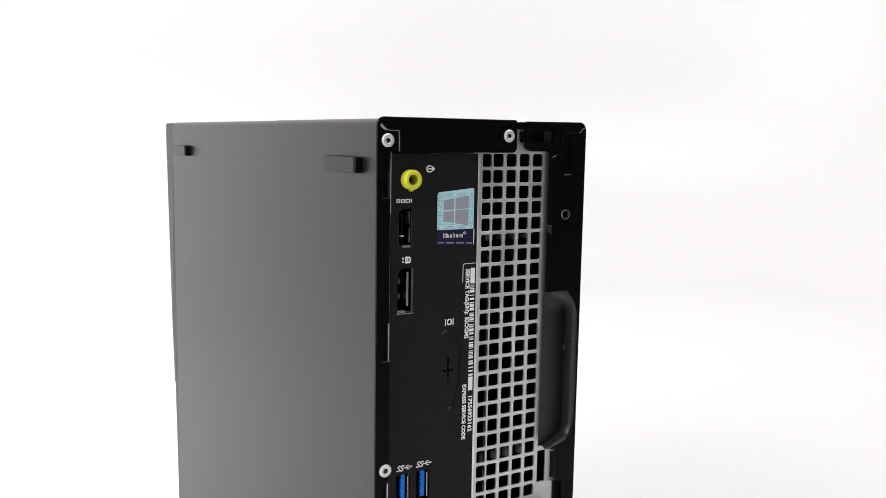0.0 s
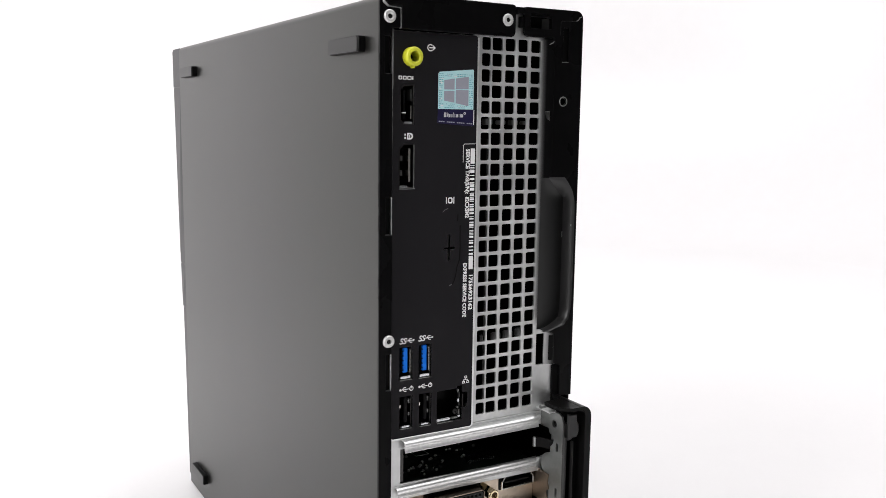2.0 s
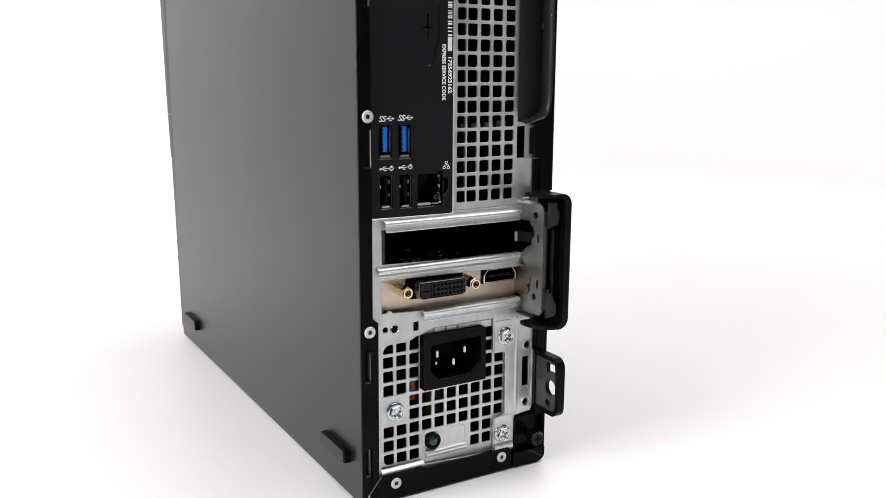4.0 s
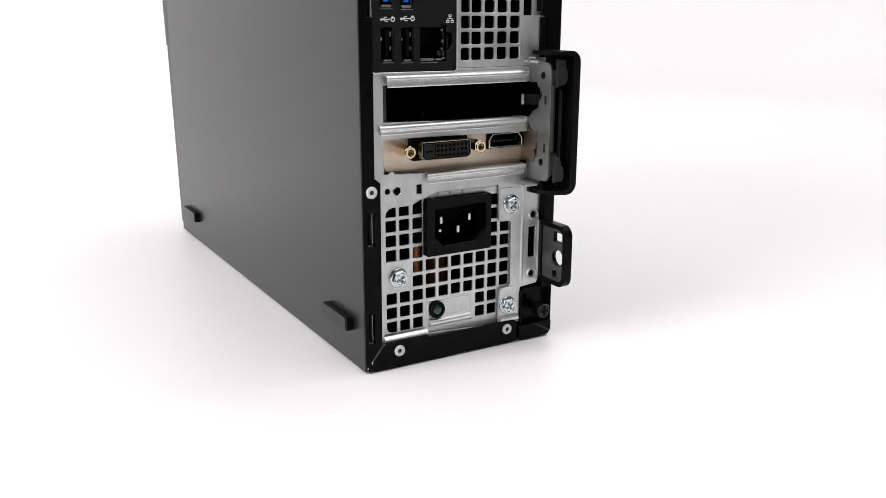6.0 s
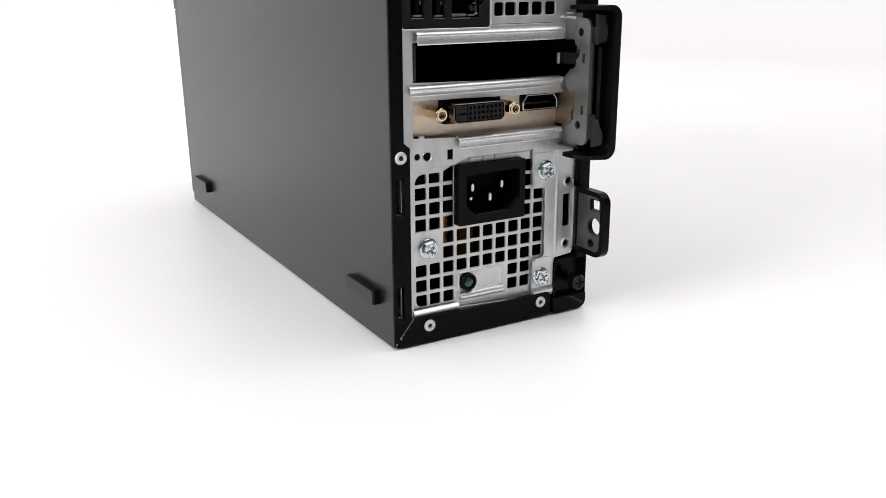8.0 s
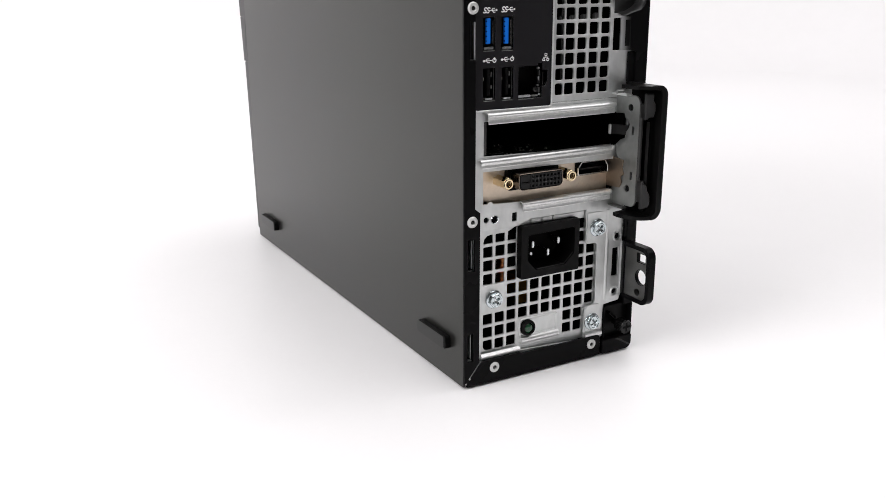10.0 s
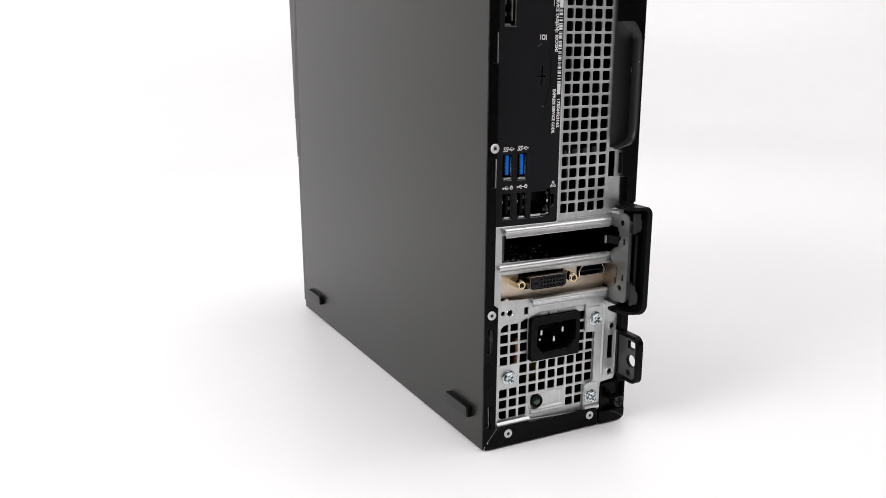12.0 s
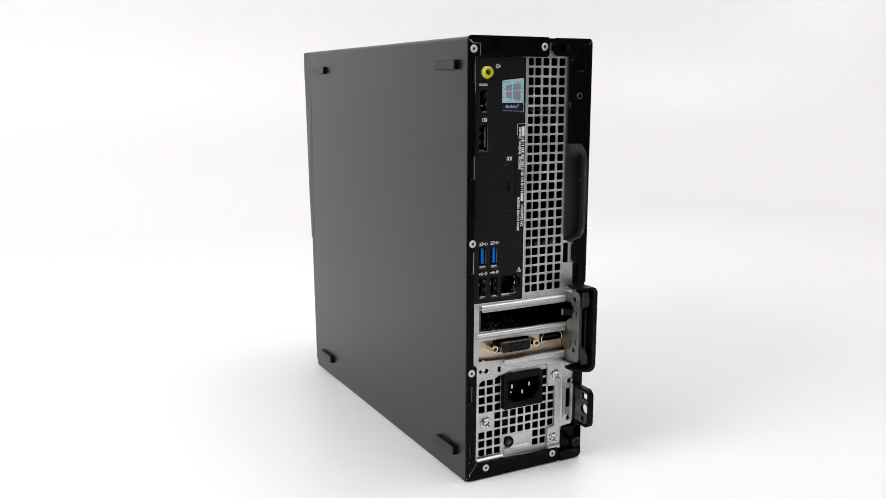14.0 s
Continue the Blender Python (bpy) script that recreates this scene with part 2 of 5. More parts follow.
def shade_faded(name, paint, x0, x1, bare=None, above=None):
    """Bare zinc to black paint between two x, in metres; the bend's shading is painted as a ragged fade."""
    m = paint.copy()
    m.name = name
    nt = m.node_tree
    out = [n for n in nt.nodes if n.type == "OUTPUT_MATERIAL"][0]
    black = [n for n in nt.nodes if n.type == "BSDF_PRINCIPLED"][0]
    zinc = nt.nodes.new("ShaderNodeBsdfPrincipled")
    zinc.inputs["Base Color"].default_value = (0.50, 0.505, 0.505, 1)
    zinc.inputs["Metallic"].default_value, zinc.inputs["Roughness"].default_value = 1.0, 0.42
    if bare:
        zinc, black = black, zinc
        black.inputs["Base Color"].default_value = (0.0075, 0.0078, 0.0076, 1)
        black.inputs["Metallic"].default_value, black.inputs["Roughness"].default_value = 0.0, 0.34
        black.inputs["Specular IOR Level"].default_value = 0.2
    co, sep = nt.nodes.new("ShaderNodeTexCoord"), nt.nodes.new("ShaderNodeSeparateXYZ")
    nt.links.new(co.outputs["Object"], sep.inputs[0])
    speck = nt.nodes.new("ShaderNodeTexNoise")
    speck.inputs["Scale"].default_value, speck.inputs["Detail"].default_value = 1800, 4
    nt.links.new(co.outputs["Object"], speck.inputs["Vector"])
    ad = nt.nodes.new("ShaderNodeMath")
    ad.operation = "MULTIPLY_ADD"
    ad.inputs[1].default_value = 0.0004
    nt.links.new(speck.outputs["Fac"], ad.inputs[0])
    nt.links.new(sep.outputs[0], ad.inputs[2])
    mr = nt.nodes.new("ShaderNodeMapRange")
    mr.interpolation_type = "SMOOTHSTEP"
    mr.inputs["From Min"].default_value, mr.inputs["From Max"].default_value = x0, x1
    nt.links.new(ad.outputs[0], mr.inputs["Value"])
    mix = nt.nodes.new("ShaderNodeMixShader")
    fade = mr.outputs[0]
    if above:
        up = nt.nodes.new("ShaderNodeMapRange")
        up.interpolation_type = "SMOOTHSTEP"
        up.inputs["From Min"].default_value, up.inputs["From Max"].default_value = above - 0.003, above + 0.003
        nt.links.new(sep.outputs[2], up.inputs["Value"])
        mul = nt.nodes.new("ShaderNodeMath")
        mul.operation = "MULTIPLY"
        nt.links.new(mr.outputs[0], mul.inputs[0])
        nt.links.new(up.outputs[0], mul.inputs[1])
        fade = mul.outputs[0]
    nt.links.new(fade, mix.inputs[0])
    nt.links.new(zinc.outputs[0], mix.inputs[1])
    nt.links.new(black.outputs[0], mix.inputs[2])
    nt.links.new(mix.outputs[0], out.inputs["Surface"])
    return m


# soft shading of the bent steel edges, put into the colour
SHADE_COLUMN = shade_faded("shade_faded_enamel", BLACK, 0.0726, 0.0772)
SHADE_FLOOR = shade_faded("shade_faded_recess", RECESS, 0.0724, 0.0772)
SHADE_VENT = shade_faded("shade_faded_vent_steel", STEEL, 0.0724, 0.0772, bare=True, above=0.161)
SHADE_LOW = shade_faded("shade_faded_low_column", RECESS, 0.0797, 0.0838)


# ---- setting ----
def build_setting():
    # white paper cove: a table sheet that curves up into a backdrop on three sides
    plan, nrm = [], []
    R, hx, y0, y1 = 0.9, 1.75, -0.75, 1.55
    for k in range(6):
        plan.append((-hx, y0 + (y1 - R - y0) * k / 6)), nrm.append((1.0, 0.0))
    for k in range(13):
        a = radians(180 - 90 * k / 12)
        plan.append((-hx + R + R * math.cos(a), y1 - R + R * math.sin(a))), nrm.append((-math.cos(a), -math.sin(a)))
    for k in range(13):
        a = radians(90 - 90 * k / 12)
        plan.append((hx - R + R * math.cos(a), y1 - R + R * math.sin(a))), nrm.append((-math.cos(a), -math.sin(a)))
    for k in range(1, 7):
        plan.append((hx, y1 - R + (y0 - y1 + R) * k / 6)), nrm.append((-1.0, 0.0))
    r = 0.45
    prof = [(r - r * math.sin(radians(90 * k / 10)), r - r * math.cos(radians(90 * k / 10))) for k in range(11)] + [(0.0, 1.2), (0.0, 2.2)]
    bm = bmesh.new()
    rows = [[bm.verts.new((px + nx * d, py + ny * d, z)) for d, z in prof] for (px, py), (nx, ny) in zip(plan, nrm)]
    for a, b in zip(rows, rows[1:]):
        for k in range(len(prof) - 1):
            bm.faces.new((a[k], a[k + 1], b[k + 1], b[k]))
    bm.faces.new([row[0] for row in rows])
    bmesh.ops.recalc_face_normals(bm, faces=bm.faces)
    me = bpy.data.meshes.new("backdrop")
    bm.to_mesh(me)
    bm.free()
    me.polygons.foreach_set("use_smooth", [len(p.vertices) == 4 for p in me.polygons])
    me.materials.append(PAPER)
    ob = new("backdrop", me)
    ob.location.z = -0.0009
    tagged(ob, "seamless satin white cove forming table and backdrop", "backdrop", kind="structure")
    # unseen room shell, added to close the set and keep reflections dark
    for nm, a, b in (("wall_south", (-2.4, -2.3, -0.8), (2.4, -2.2, 2.4)), ("wall_west", (-2.4, -2.2, -0.8), (-2.3, 2.0, 2.4)),
                     ("wall_east", (2.3, -2.2, -0.8), (2.4, 2.0, 2.4)), ("wall_north", (-2.4, 2.0, -0.8), (2.4, 2.1, 2.4)),
                     ("floor", (-2.4, -2.3, -0.9), (2.4, 2.1, -0.8)), ("ceiling", (-2.4, -2.3, 2.4), (2.4, 2.1, 2.5))):
        bm = box(*a, *b)
        me = bpy.data.meshes.new(nm)
        bm.to_mesh(me)
        bm.free()
        me.materials.append(ROOM)
        tagged(new(nm, me), "unseen added plain grey studio " + nm.split("_")[0], nm.split("_")[0], kind="structure")


build_setting()

# ---- the computer ----
pc = new("desktop_computer")
tagged(pc, "small black desktop computer tower standing upright, rear ports facing out", "computer")
W, D, H = 93.9, 287.0, 290.0


def build_shell():
    # left side sheet with rolled vertical edge at the rear
    bm = prism([(0.0, 1.1), (1.0, 1.1), (1.0, D), (0.0, D)], 0.0, H - 2.6, "z")
    roll = [(2.6 - 2.6 * math.cos(radians(9 * k)), H - 2.6 + 2.5 * math.sin(radians(9 * k))) for k in range(11)]
    prism(roll + [(2.6, H - 1.2), (1.0, H - 2.6)], 1.1, D, "y", 0.0, bm)
    part("side_panel", bm, PANEL, pc, "satin dark grey painted steel side panel", smooth=True)
    bm = box(2.5, 1.2, H - 1.0, W - 0.4, 106, H, 0.1)
    part("top_panel", bm, PANEL, pc, "dark grey painted steel top")
    part("top_panel", box(2.5, 106.7, H - 1.0, W - 0.4, D, H - 0.15, 0.1), PANEL, pc)
    part("bottom_panel", box(1.0, 1.2, 0.0, W - 0.6, 272, 1.0, 0.3), PANEL, pc)
    part("cover_panel", box(W - 1.0, 1.0, 2.0, W, D, H - 0.3, 0.3), BLACK, pc)
    for x in (14.0, 80.0):
        for y in (24.0, 250.0):
            part("base_pad", sheet(circle(x, y, 5.0, 20), -0.9, 0.05, (), 0, None, "xy"), RUBBER, pc)
    # inside closing walls, black in place of the interior's shade
    part("shade_backing", sheet(rrect(1.2, 1.2, W - 1.2, H - 1.2, 0), 150, 151), VOID, pc)
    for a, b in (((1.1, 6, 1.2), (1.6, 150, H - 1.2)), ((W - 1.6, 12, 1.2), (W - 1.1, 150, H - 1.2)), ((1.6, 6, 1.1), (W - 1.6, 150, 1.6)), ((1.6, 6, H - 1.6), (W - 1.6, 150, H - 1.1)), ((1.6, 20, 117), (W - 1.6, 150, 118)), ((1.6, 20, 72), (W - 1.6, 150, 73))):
        part("shade_backing", box(*a, *b), VOID, pc)
    # front bezel seen from behind: upper lip, middle band and lower body
    bez = pc
    for z0, z1, ya, yb in ((265.2, 289.4, 305.0, 304.8), (150.0, 264.8, 304.3, 299.2), (120.8, 149.4, 298.6, 296.6), (5.0, 120.2, 294.8, 291.0)):
        crown = [(ya, z1)] if z1 < 280 else [(ya - 3.4 + 3.4 * math.cos(radians(15 * k)), z1 - 3.0 + 3.0 * math.sin(radians(15 * k))) for k in range(7)]
        bm = prism([(287.4, z0), (yb, z0), *crown, (287.4, z1)], 0.2, W - 0.2, "x", 0.0)
        bmesh.ops.bevel(bm, geom=[e for e in bm.edges if e.calc_length() > 20], offset=0.5, segments=2, affect="EDGES", clamp_overlap=True)
        part("bezel_section", bm, PLASTIC_GREY, bez, smooth=True)
    part("bezel_core", box(0.9, 286.6, 3.0, W - 0.9, 289.5, H - 1.2), PANEL, bez)
    for z, y in ((265.0, 303.6), (149.7, 298.2), (120.5, 294.6)):
        part("bezel_rib", box(0.7, 288.2, z - 1.0, W - 0.7, y, z + 1.0), PANEL, bez)
    part("bezel_foot", prism([(272, 0.6), (286.8, 3.2), (290.5, 5.2), (288, 6.0), (272, 6.0)], 0.4, W - 0.4, "x"), PLASTIC_GREY, bez)


PLASTIC_GREY = material("dark_grey_bezel_plastic", (0.03, 0.03, 0.03), 0.45, spec=0.45, grain=0.12, grain_scale=2600, bump=0.1, stain=0.06)
build_shell()


def rubber_foot(y0, y1, z0, z1):
    bm = bmesh.new()
    lo, hi = rrect(y0, z0, y1, z1, 1.2, 3), rrect(y0 + 0.7, z0 + 0.7, y1 - 0.7, z1 - 0.7, 0.9, 3)
    rings = [[bm.verts.new((x, a, b)) for a, b in ring] for x, ring in ((0.0, lo), (-2.7, lo), (-3.2, hi))]
    for p, q in zip(rings, rings[1:]):
        for k in range(len(p)):
            j = (k + 1) % len(p)
            bm.faces.new((p[k], p[j], q[j], q[k]))
    bm.faces.new(rings[-1])
    bm.faces.new(rings[0])
    ft = part("rubber_foot", bm, RUBBER, pc, "black rubber foot with a glossier flat face", smooth=True)
    bm = sheet(rrect(y0 + 0.9, z0 + 0.25, y1 - 0.1, z1 - 0.25, 0.9, 3), -3.24, -3.05, (), 0, None, "yz")
    part("foot_face", bm, FOOT_SHEEN, ft)


for y0, y1, z0, z1 in ((12, 40, 270.2, 276.2), (246, 274, 270.2, 276.2), (12, 38, 14.6, 20.6), (244, 271, 13.0, 19.2)):
    rubber_foot(y0, y1, z0, z1)


def build_flanges():
    # left strip of the wrap-round base with its punched slots
    out = [(0.02, 1.0), (1.0, 2.2), (7.6, 10.6), (7.9, 78.3), (5.4, 80.3), (5.6, 121.2), (5.55, 141.2), (3.0, 141.2), (3.0, 155.8), (5.5, 155.8), (5.35, 202.0), (2.5, 202.0), (2.5, 216.4), (5.3, 216.4), (5.2, 261.9), (2.1, 261.9), (2.1, 275.4), (5.1, 275.4), (5.0, 278.4), (8.4, 278.6), (8.4, 285.2), (3.2, 285.6), (1.2, 287.2), (0.5, 288.8), (0.02, 288.8)]
    slots = [rrect(1.7, 11.8, 4.7, 24.8, 0.3), rrect(1.9, 53.0, 5.3, 67.2, 0.3)]
    part("left_flange", sheet(out, 0.0, 1.0, slots, 0.12), BLACK, pc, "black enamelled steel edge strip")
    for s in slots:
        xs, zs = [p[0] for p in s], [p[1] for p in s]
        part("slot_wall", box(max(xs) - 0.75, 1.6, min(zs) + 0.9, max(xs) - 0.5, 4.4, max(zs) - 0.8), STEEL, pc)
        part("slot_wall", box(min(xs) + 0.5, 1.2, min(zs) + 0.05, max(xs) - 0.3, 3.0, min(zs) + 0.25), STEEL, pc)
    for x, z in ((3.0, 141.2), (2.5, 202.0), (2.1, 261.9)):
        part("notch_ledge", box(x + 0.2, 0.5, z - 0.05, x + 2.6, 2.0, z + 0.1), LATCH, pc)
        part("notch_back", box(x - 0.4, 2.6, z - 0.4, x + 3.4, 3.0, z + 15.0), VOID, pc)
    # top strip
    out = [(0.5, 289.2), (1.4, 288.4), (3.4, 286.5), (9.0, 286.2), (9.3, 278.2), (58.0, 278.2), (59.0, 278.5), (59.7, 279.2), (60.0, 280.2), (60.0, 289.6), (59.6, 290.4), (58.8, 290.7), (2.6, 290.7), (1.4, 290.4), (0.8, 289.9)]
    part("top_flange", sheet(out, -0.1, 1.0, (), 0.35), BLACK, pc, "black enamelled steel top strip")
    part("seam_edge", stroke([(1.3, 287.8), (3.2, 286.05), (8.7, 285.75), (8.9, 278.5)], 0.28, 0.25, 1.6), STEEL, pc)
    part("seam_edge", stroke([(5.55, 278.0), (5.55, 256.5)], 0.28, 0.3, 1.6), STEEL, pc)
    part("seam_edge", prism([(1.2, 287.0), (2.0, 288.9), (2.7, 287.6), (3.8, 286.4), (2.6, 286.2)], 0.1, 1.4, "y", 0.15), STEEL, pc)
    part("seam_edge", prism([(2.2, 4.0), (2.9, 4.4), (3.4, 3.6), (2.9, 2.6), (2.5, 2.9), (2.8, 3.5)], 0.0, 1.4, "y", 0.1), STEEL, pc)
    part("seam_edge", prism([(0.5, 1.6), (0.9, 2.2), (1.3, 1.8), (1.0, 1.2)], 0.0, 1.2, "y", 0.1), STEEL, pc)
    part("seam_edge", stroke([(2.6, 4.0), (4.0, 5.4), (8.6, 11.0)], 0.32, 0.15, 1.6), LATCH, pc)
    part("corner_gap", sheet(rrect(1.1, 1.7, 2.5, 3.6, 0.2), -0.14, 0.3), VOID, pc)
    # bottom strip
    out = [(1.4, 0.1), (74.6, 0.0), (74.9, 8.4), (74.2, 9.6), (72.8, 10.0), (30.5, 10.2), (29.0, 10.9), (8.8, 10.9), (2.0, 2.2)]
    part("bottom_flange", sheet(out, -0.1, 1.0, (), 0.15), BLACK, pc, "black enamelled steel bottom strip")
    part("bottom_lip", prism([(1.0, 11.0), (0.6, 12.4), (1.6, 13.4), (2.6, 13.2), (2.6, 11.0)], 9.2, 29.6, "x"), LIP, pc, smooth=True)
    for x, z in ((4.0, 282.4), (56.0, 284.6), (4.0, 161.0), (3.9, 75.0), (15.4, 6.9), (69.4, 6.4)):
        rv = part("rivet", lathe([(2.45, 0.0), (2.4, -0.45), (2.05, -0.8), (1.25, -0.85), (0.95, -0.6), (0.85, 0.2), (0, 0.2)], x, z, 22), RIVET, pc, "dull aluminium pop rivet", smooth=True)
        part("rivet_core", lathe([(0.75, 0.15), (0.45, -0.35), (0, -0.45)], x, z, 12), SHELL, rv, smooth=True)


build_flanges()

def build_chassis():
    vx = [45.7, 50.6, 56.8, 63.0, 69.3]
    holes = []
    for r in range(25):
        z0 = 272.8 - 6.183 * r
        for c in range(5):
            holes.append(rrect(vx[c], z0, vx[c] + (4.2 if c == 0 else 4.85), z0 + 4.95, 0.7, 2))
    holes.append(rrect(75.9, 141.8, 80.2, 155.4, 0.3))
    out = [(42.0, 121.5), (42.0, 279.6), (60.6, 279.6), (60.6, 290.0 - 1.2), (66.0, 288.8), (66.0, 279.4), (75.9, 279.4), (75.9, 157.3), (88.0, 157.0), (88.5, 121.5)]
    vent = part("vent_panel", sheet(out, 2.0, 3.0, holes, 0.12), SHADE_VENT, pc, "galvanised steel vent panel with square holes")
    # crossbars and stays dimly seen behind the grille, the dimness put into darker steel
    for x0, x1, z0, z1 in ((51.0, 54.6, 243.6, 246.2), (57.6, 61.0, 243.8, 245.6), (63.8, 67.2, 243.6, 245.8), (69.6, 73.0, 243.8, 245.4)):
        part("cross_stay", box(x0, 7, z0, x1, 10, z1, 0.3), DIM, vent)
    for x0, x1, z0, z1 in ((50.8, 54.2, 153.2, 156.8), (56.6, 61.0, 153.6, 157.0), (62.6, 67.2, 153.4, 157.2), (69.0, 73.6, 153.8, 157.6)):
        part("cross_stay", box(x0, 7, z0, x1, 9, z1, 0.5), DIM, vent)
    part("upright_stay", box(51.9, 7.0, 128, 53.6, 16, 238), SHELL, vent)
    # slot and supply frame below
    slot1 = [(10.6, 101.6), (77.0, 99.8), (86.2, 100.4), (86.2, 115.0), (10.6, 115.9)]
    slot2 = [(10.4, 81.1), (12.6, 81.1), (13.4, 81.9), (14.8, 81.9), (15.4, 80.9), (29.2, 80.3), (29.4, 79.2), (84.0, 79.4), (84.0, 93.8), (10.4, 95.0)]
    psu = [(9.6, 12.4), (66.2, 8.8), (66.2, 23.6), (67.4, 25.0), (71.6, 25.6), (72.2, 26.6), (72.0, 54.6), (71.0, 55.4), (66.2, 55.6), (65.4, 57.0), (65.2, 71.9), (34.2, 71.9), (28.4, 69.5), (9.9, 69.6)]
    holes = [slot1, slot2, psu, circle(12.0, 74.2, 1.25, 14), circle(16.2, 74.0, 1.6, 16), rrect(25.1, 71.9, 27.6, 75.8, 0.2),
             circle(83.6, 57.0, 1.7, 16), circle(83.4, 29.9, 1.6, 16), rrect(81.4, 37.5, 85.0, 51.4, 0.4)]
    out = [(5.9, 8.0), (6.0, 121.3), (88.5, 121.3), (88.2, 66.5), (86.9, 56.0), (86.8, 52.5), (87.4, 27.6), (86.4, 25.0), (77.6, 24.2), (77.6, 8.0)]
    ch = part("rear_chassis", sheet(out, 2.0, 3.0, holes, 0.12), STEEL, pc, "galvanised steel rear chassis frame")
    for x0, x1, z0, z1, out_by in ((10.9, 77.6, 115.1, 119.6, 1.0), (8.1, 77.4, 96.9, 100.4, 0.75), (28.8, 77.4, 76.1, 80.2, 0.9)):
        prof = [(2.0, z1 + 0.5), (0.9, z1 + 0.42), (0.2, z1 + 0.25), (-0.4, z1 - 0.05), (-0.85, z1 - 0.4), (-1.08, z1 - 0.8), (-1.15, z1 - 1.2), (-1.05, z1 - 1.55), (-0.7, z1 - 1.75),
                (-0.5, z1 - 1.95), (-0.5, z1 - 2.15), (-0.72, z1 - 2.35), (-0.76, z0 + 0.5), (-0.9, z0 + 0.25), (-0.78, z0 + 0.02), (-0.3, z0), (-0.3, z0 + 0.5), (-0.2, z1 - 2.2), (-0.6, z1 - 1.4), (-0.3, z1 - 0.6), (0.4, z1 - 0.15), (2.0, z1)]
        prof = [(2.0 + (y - 2.0) * out_by, z) for y, z in prof]
        bm = prism(prof, x0, x1, "x")
        for v in bm.verts:
            if v.co.y < 1.9:
                v.co.x += -1.2 if abs(v.co.x - x1) < 0.01 else 0.5 * (z1 - v.co.z) / (z1 - z0)
        part("rolled_lip", bm, LIP, ch, "rolled bright zinc slot edge", smooth=True)
        part("lip_end", lathe([(1.3, 1.95), (0.9, 1.2), (0.35, 0.9), (0, 0.85)], x1 + 0.6, z1 - 1.2, 12), LIP, ch, smooth=True)
    # inner side wall of the slot, its dimness painted as dark steel
    part("slot_cheek", box(10.7, 3.0, 102.0, 12.4, 3.6, 115.6), SHELL, ch)
    part("pressed_pad", sheet(rrect(65.8, 56.2, 76.6, 70.2, (1.6, 2.4, 3.2, 0.6), 5), 1.6, 2.1, (), 0.42), STEEL, ch, smooth=True)
    part("pressed_pad", sheet(rrect(66.6, 12.8, 76.6, 25.4, (0.6, 0.6, 3.0, 2.2), 5), 1.6, 2.1, (), 0.42), STEEL, ch, smooth=True)
    part("pressed_rib", prism([(77.0, 2.02), (77.5, 1.62), (78.2, 1.55), (79.0, 2.02)], 26.5, 70.5, "z"), STEEL, ch, smooth=True)
    for x, z in ((83.6, 57.0), (83.4, 29.9)):
        part("hole_rim", lathe([(2.6, 2.0), (2.2, 1.4), (1.8, 1.5), (1.5, 3.2), (1.5, 6)], x, z, 20), STEEL, ch, smooth=True)
        part("hole_back", lathe([(1.6, 2.9), (0, 2.9)], x, z, 18), VOID, ch)
    for x0, z0, x1, z1 in ((24.8, 71.6, 28.0, 75.95), (10.4, 72.2, 18.4, 76.2)):
        part("hole_back", box(x0, 3.1, z0, x1, 3.4, z1), VOID, ch)
    part("hole_rim", lathe([(2.0, 2.0), (1.75, 1.6), (1.5, 1.9), (1.4, 5)], 16.2, 74.0, 16), BRIGHT, ch, smooth=True)


build_chassis()


def phillips_hex_screw(x, z, y_back, parent, turn):
    """A hex-flange screw with a cross recess."""
    yb = y_back
    sc = part("hex_screw", lathe([(4.15, yb), (4.2, yb - 0.35), (4.0, yb - 0.7), (3.4, yb - 0.95), (2.8, yb - 1.0)], x, z, 30), SCREW, parent, "zinc-plated hex head screw with cross recess", smooth=True)
    part("hex_head", sheet(circle(x, z, 3.45, 6, turn), yb - 2.7, yb - 0.8, (circle(x, z, 2.45, 24),), 0.55), SCREW, sc)
    a, l, w = turn + 0.35, 1.85, 0.5
    cross = []
    for k in range(4):
        c, q = math.cos(a + k * math.pi / 2), math.sin(a + k * math.pi / 2)
        cross += [(x + l * c + w * q, z + l * q - w * c), (x + l * c - w * q, z + l * q + w * c), (x + w * c - w * q, z + w * q + w * c)]
    part("dished_top", sheet(circle(x, z, 2.5, 24), yb - 2.45, yb - 1.7, (cross,), 0.18), SCREW, sc)
    part("cross_recess", lathe([(2.3, yb - 1.75), (1.2, yb - 1.2), (0, yb - 0.9)], x, z, 16), BRIGHT, sc, smooth=True)


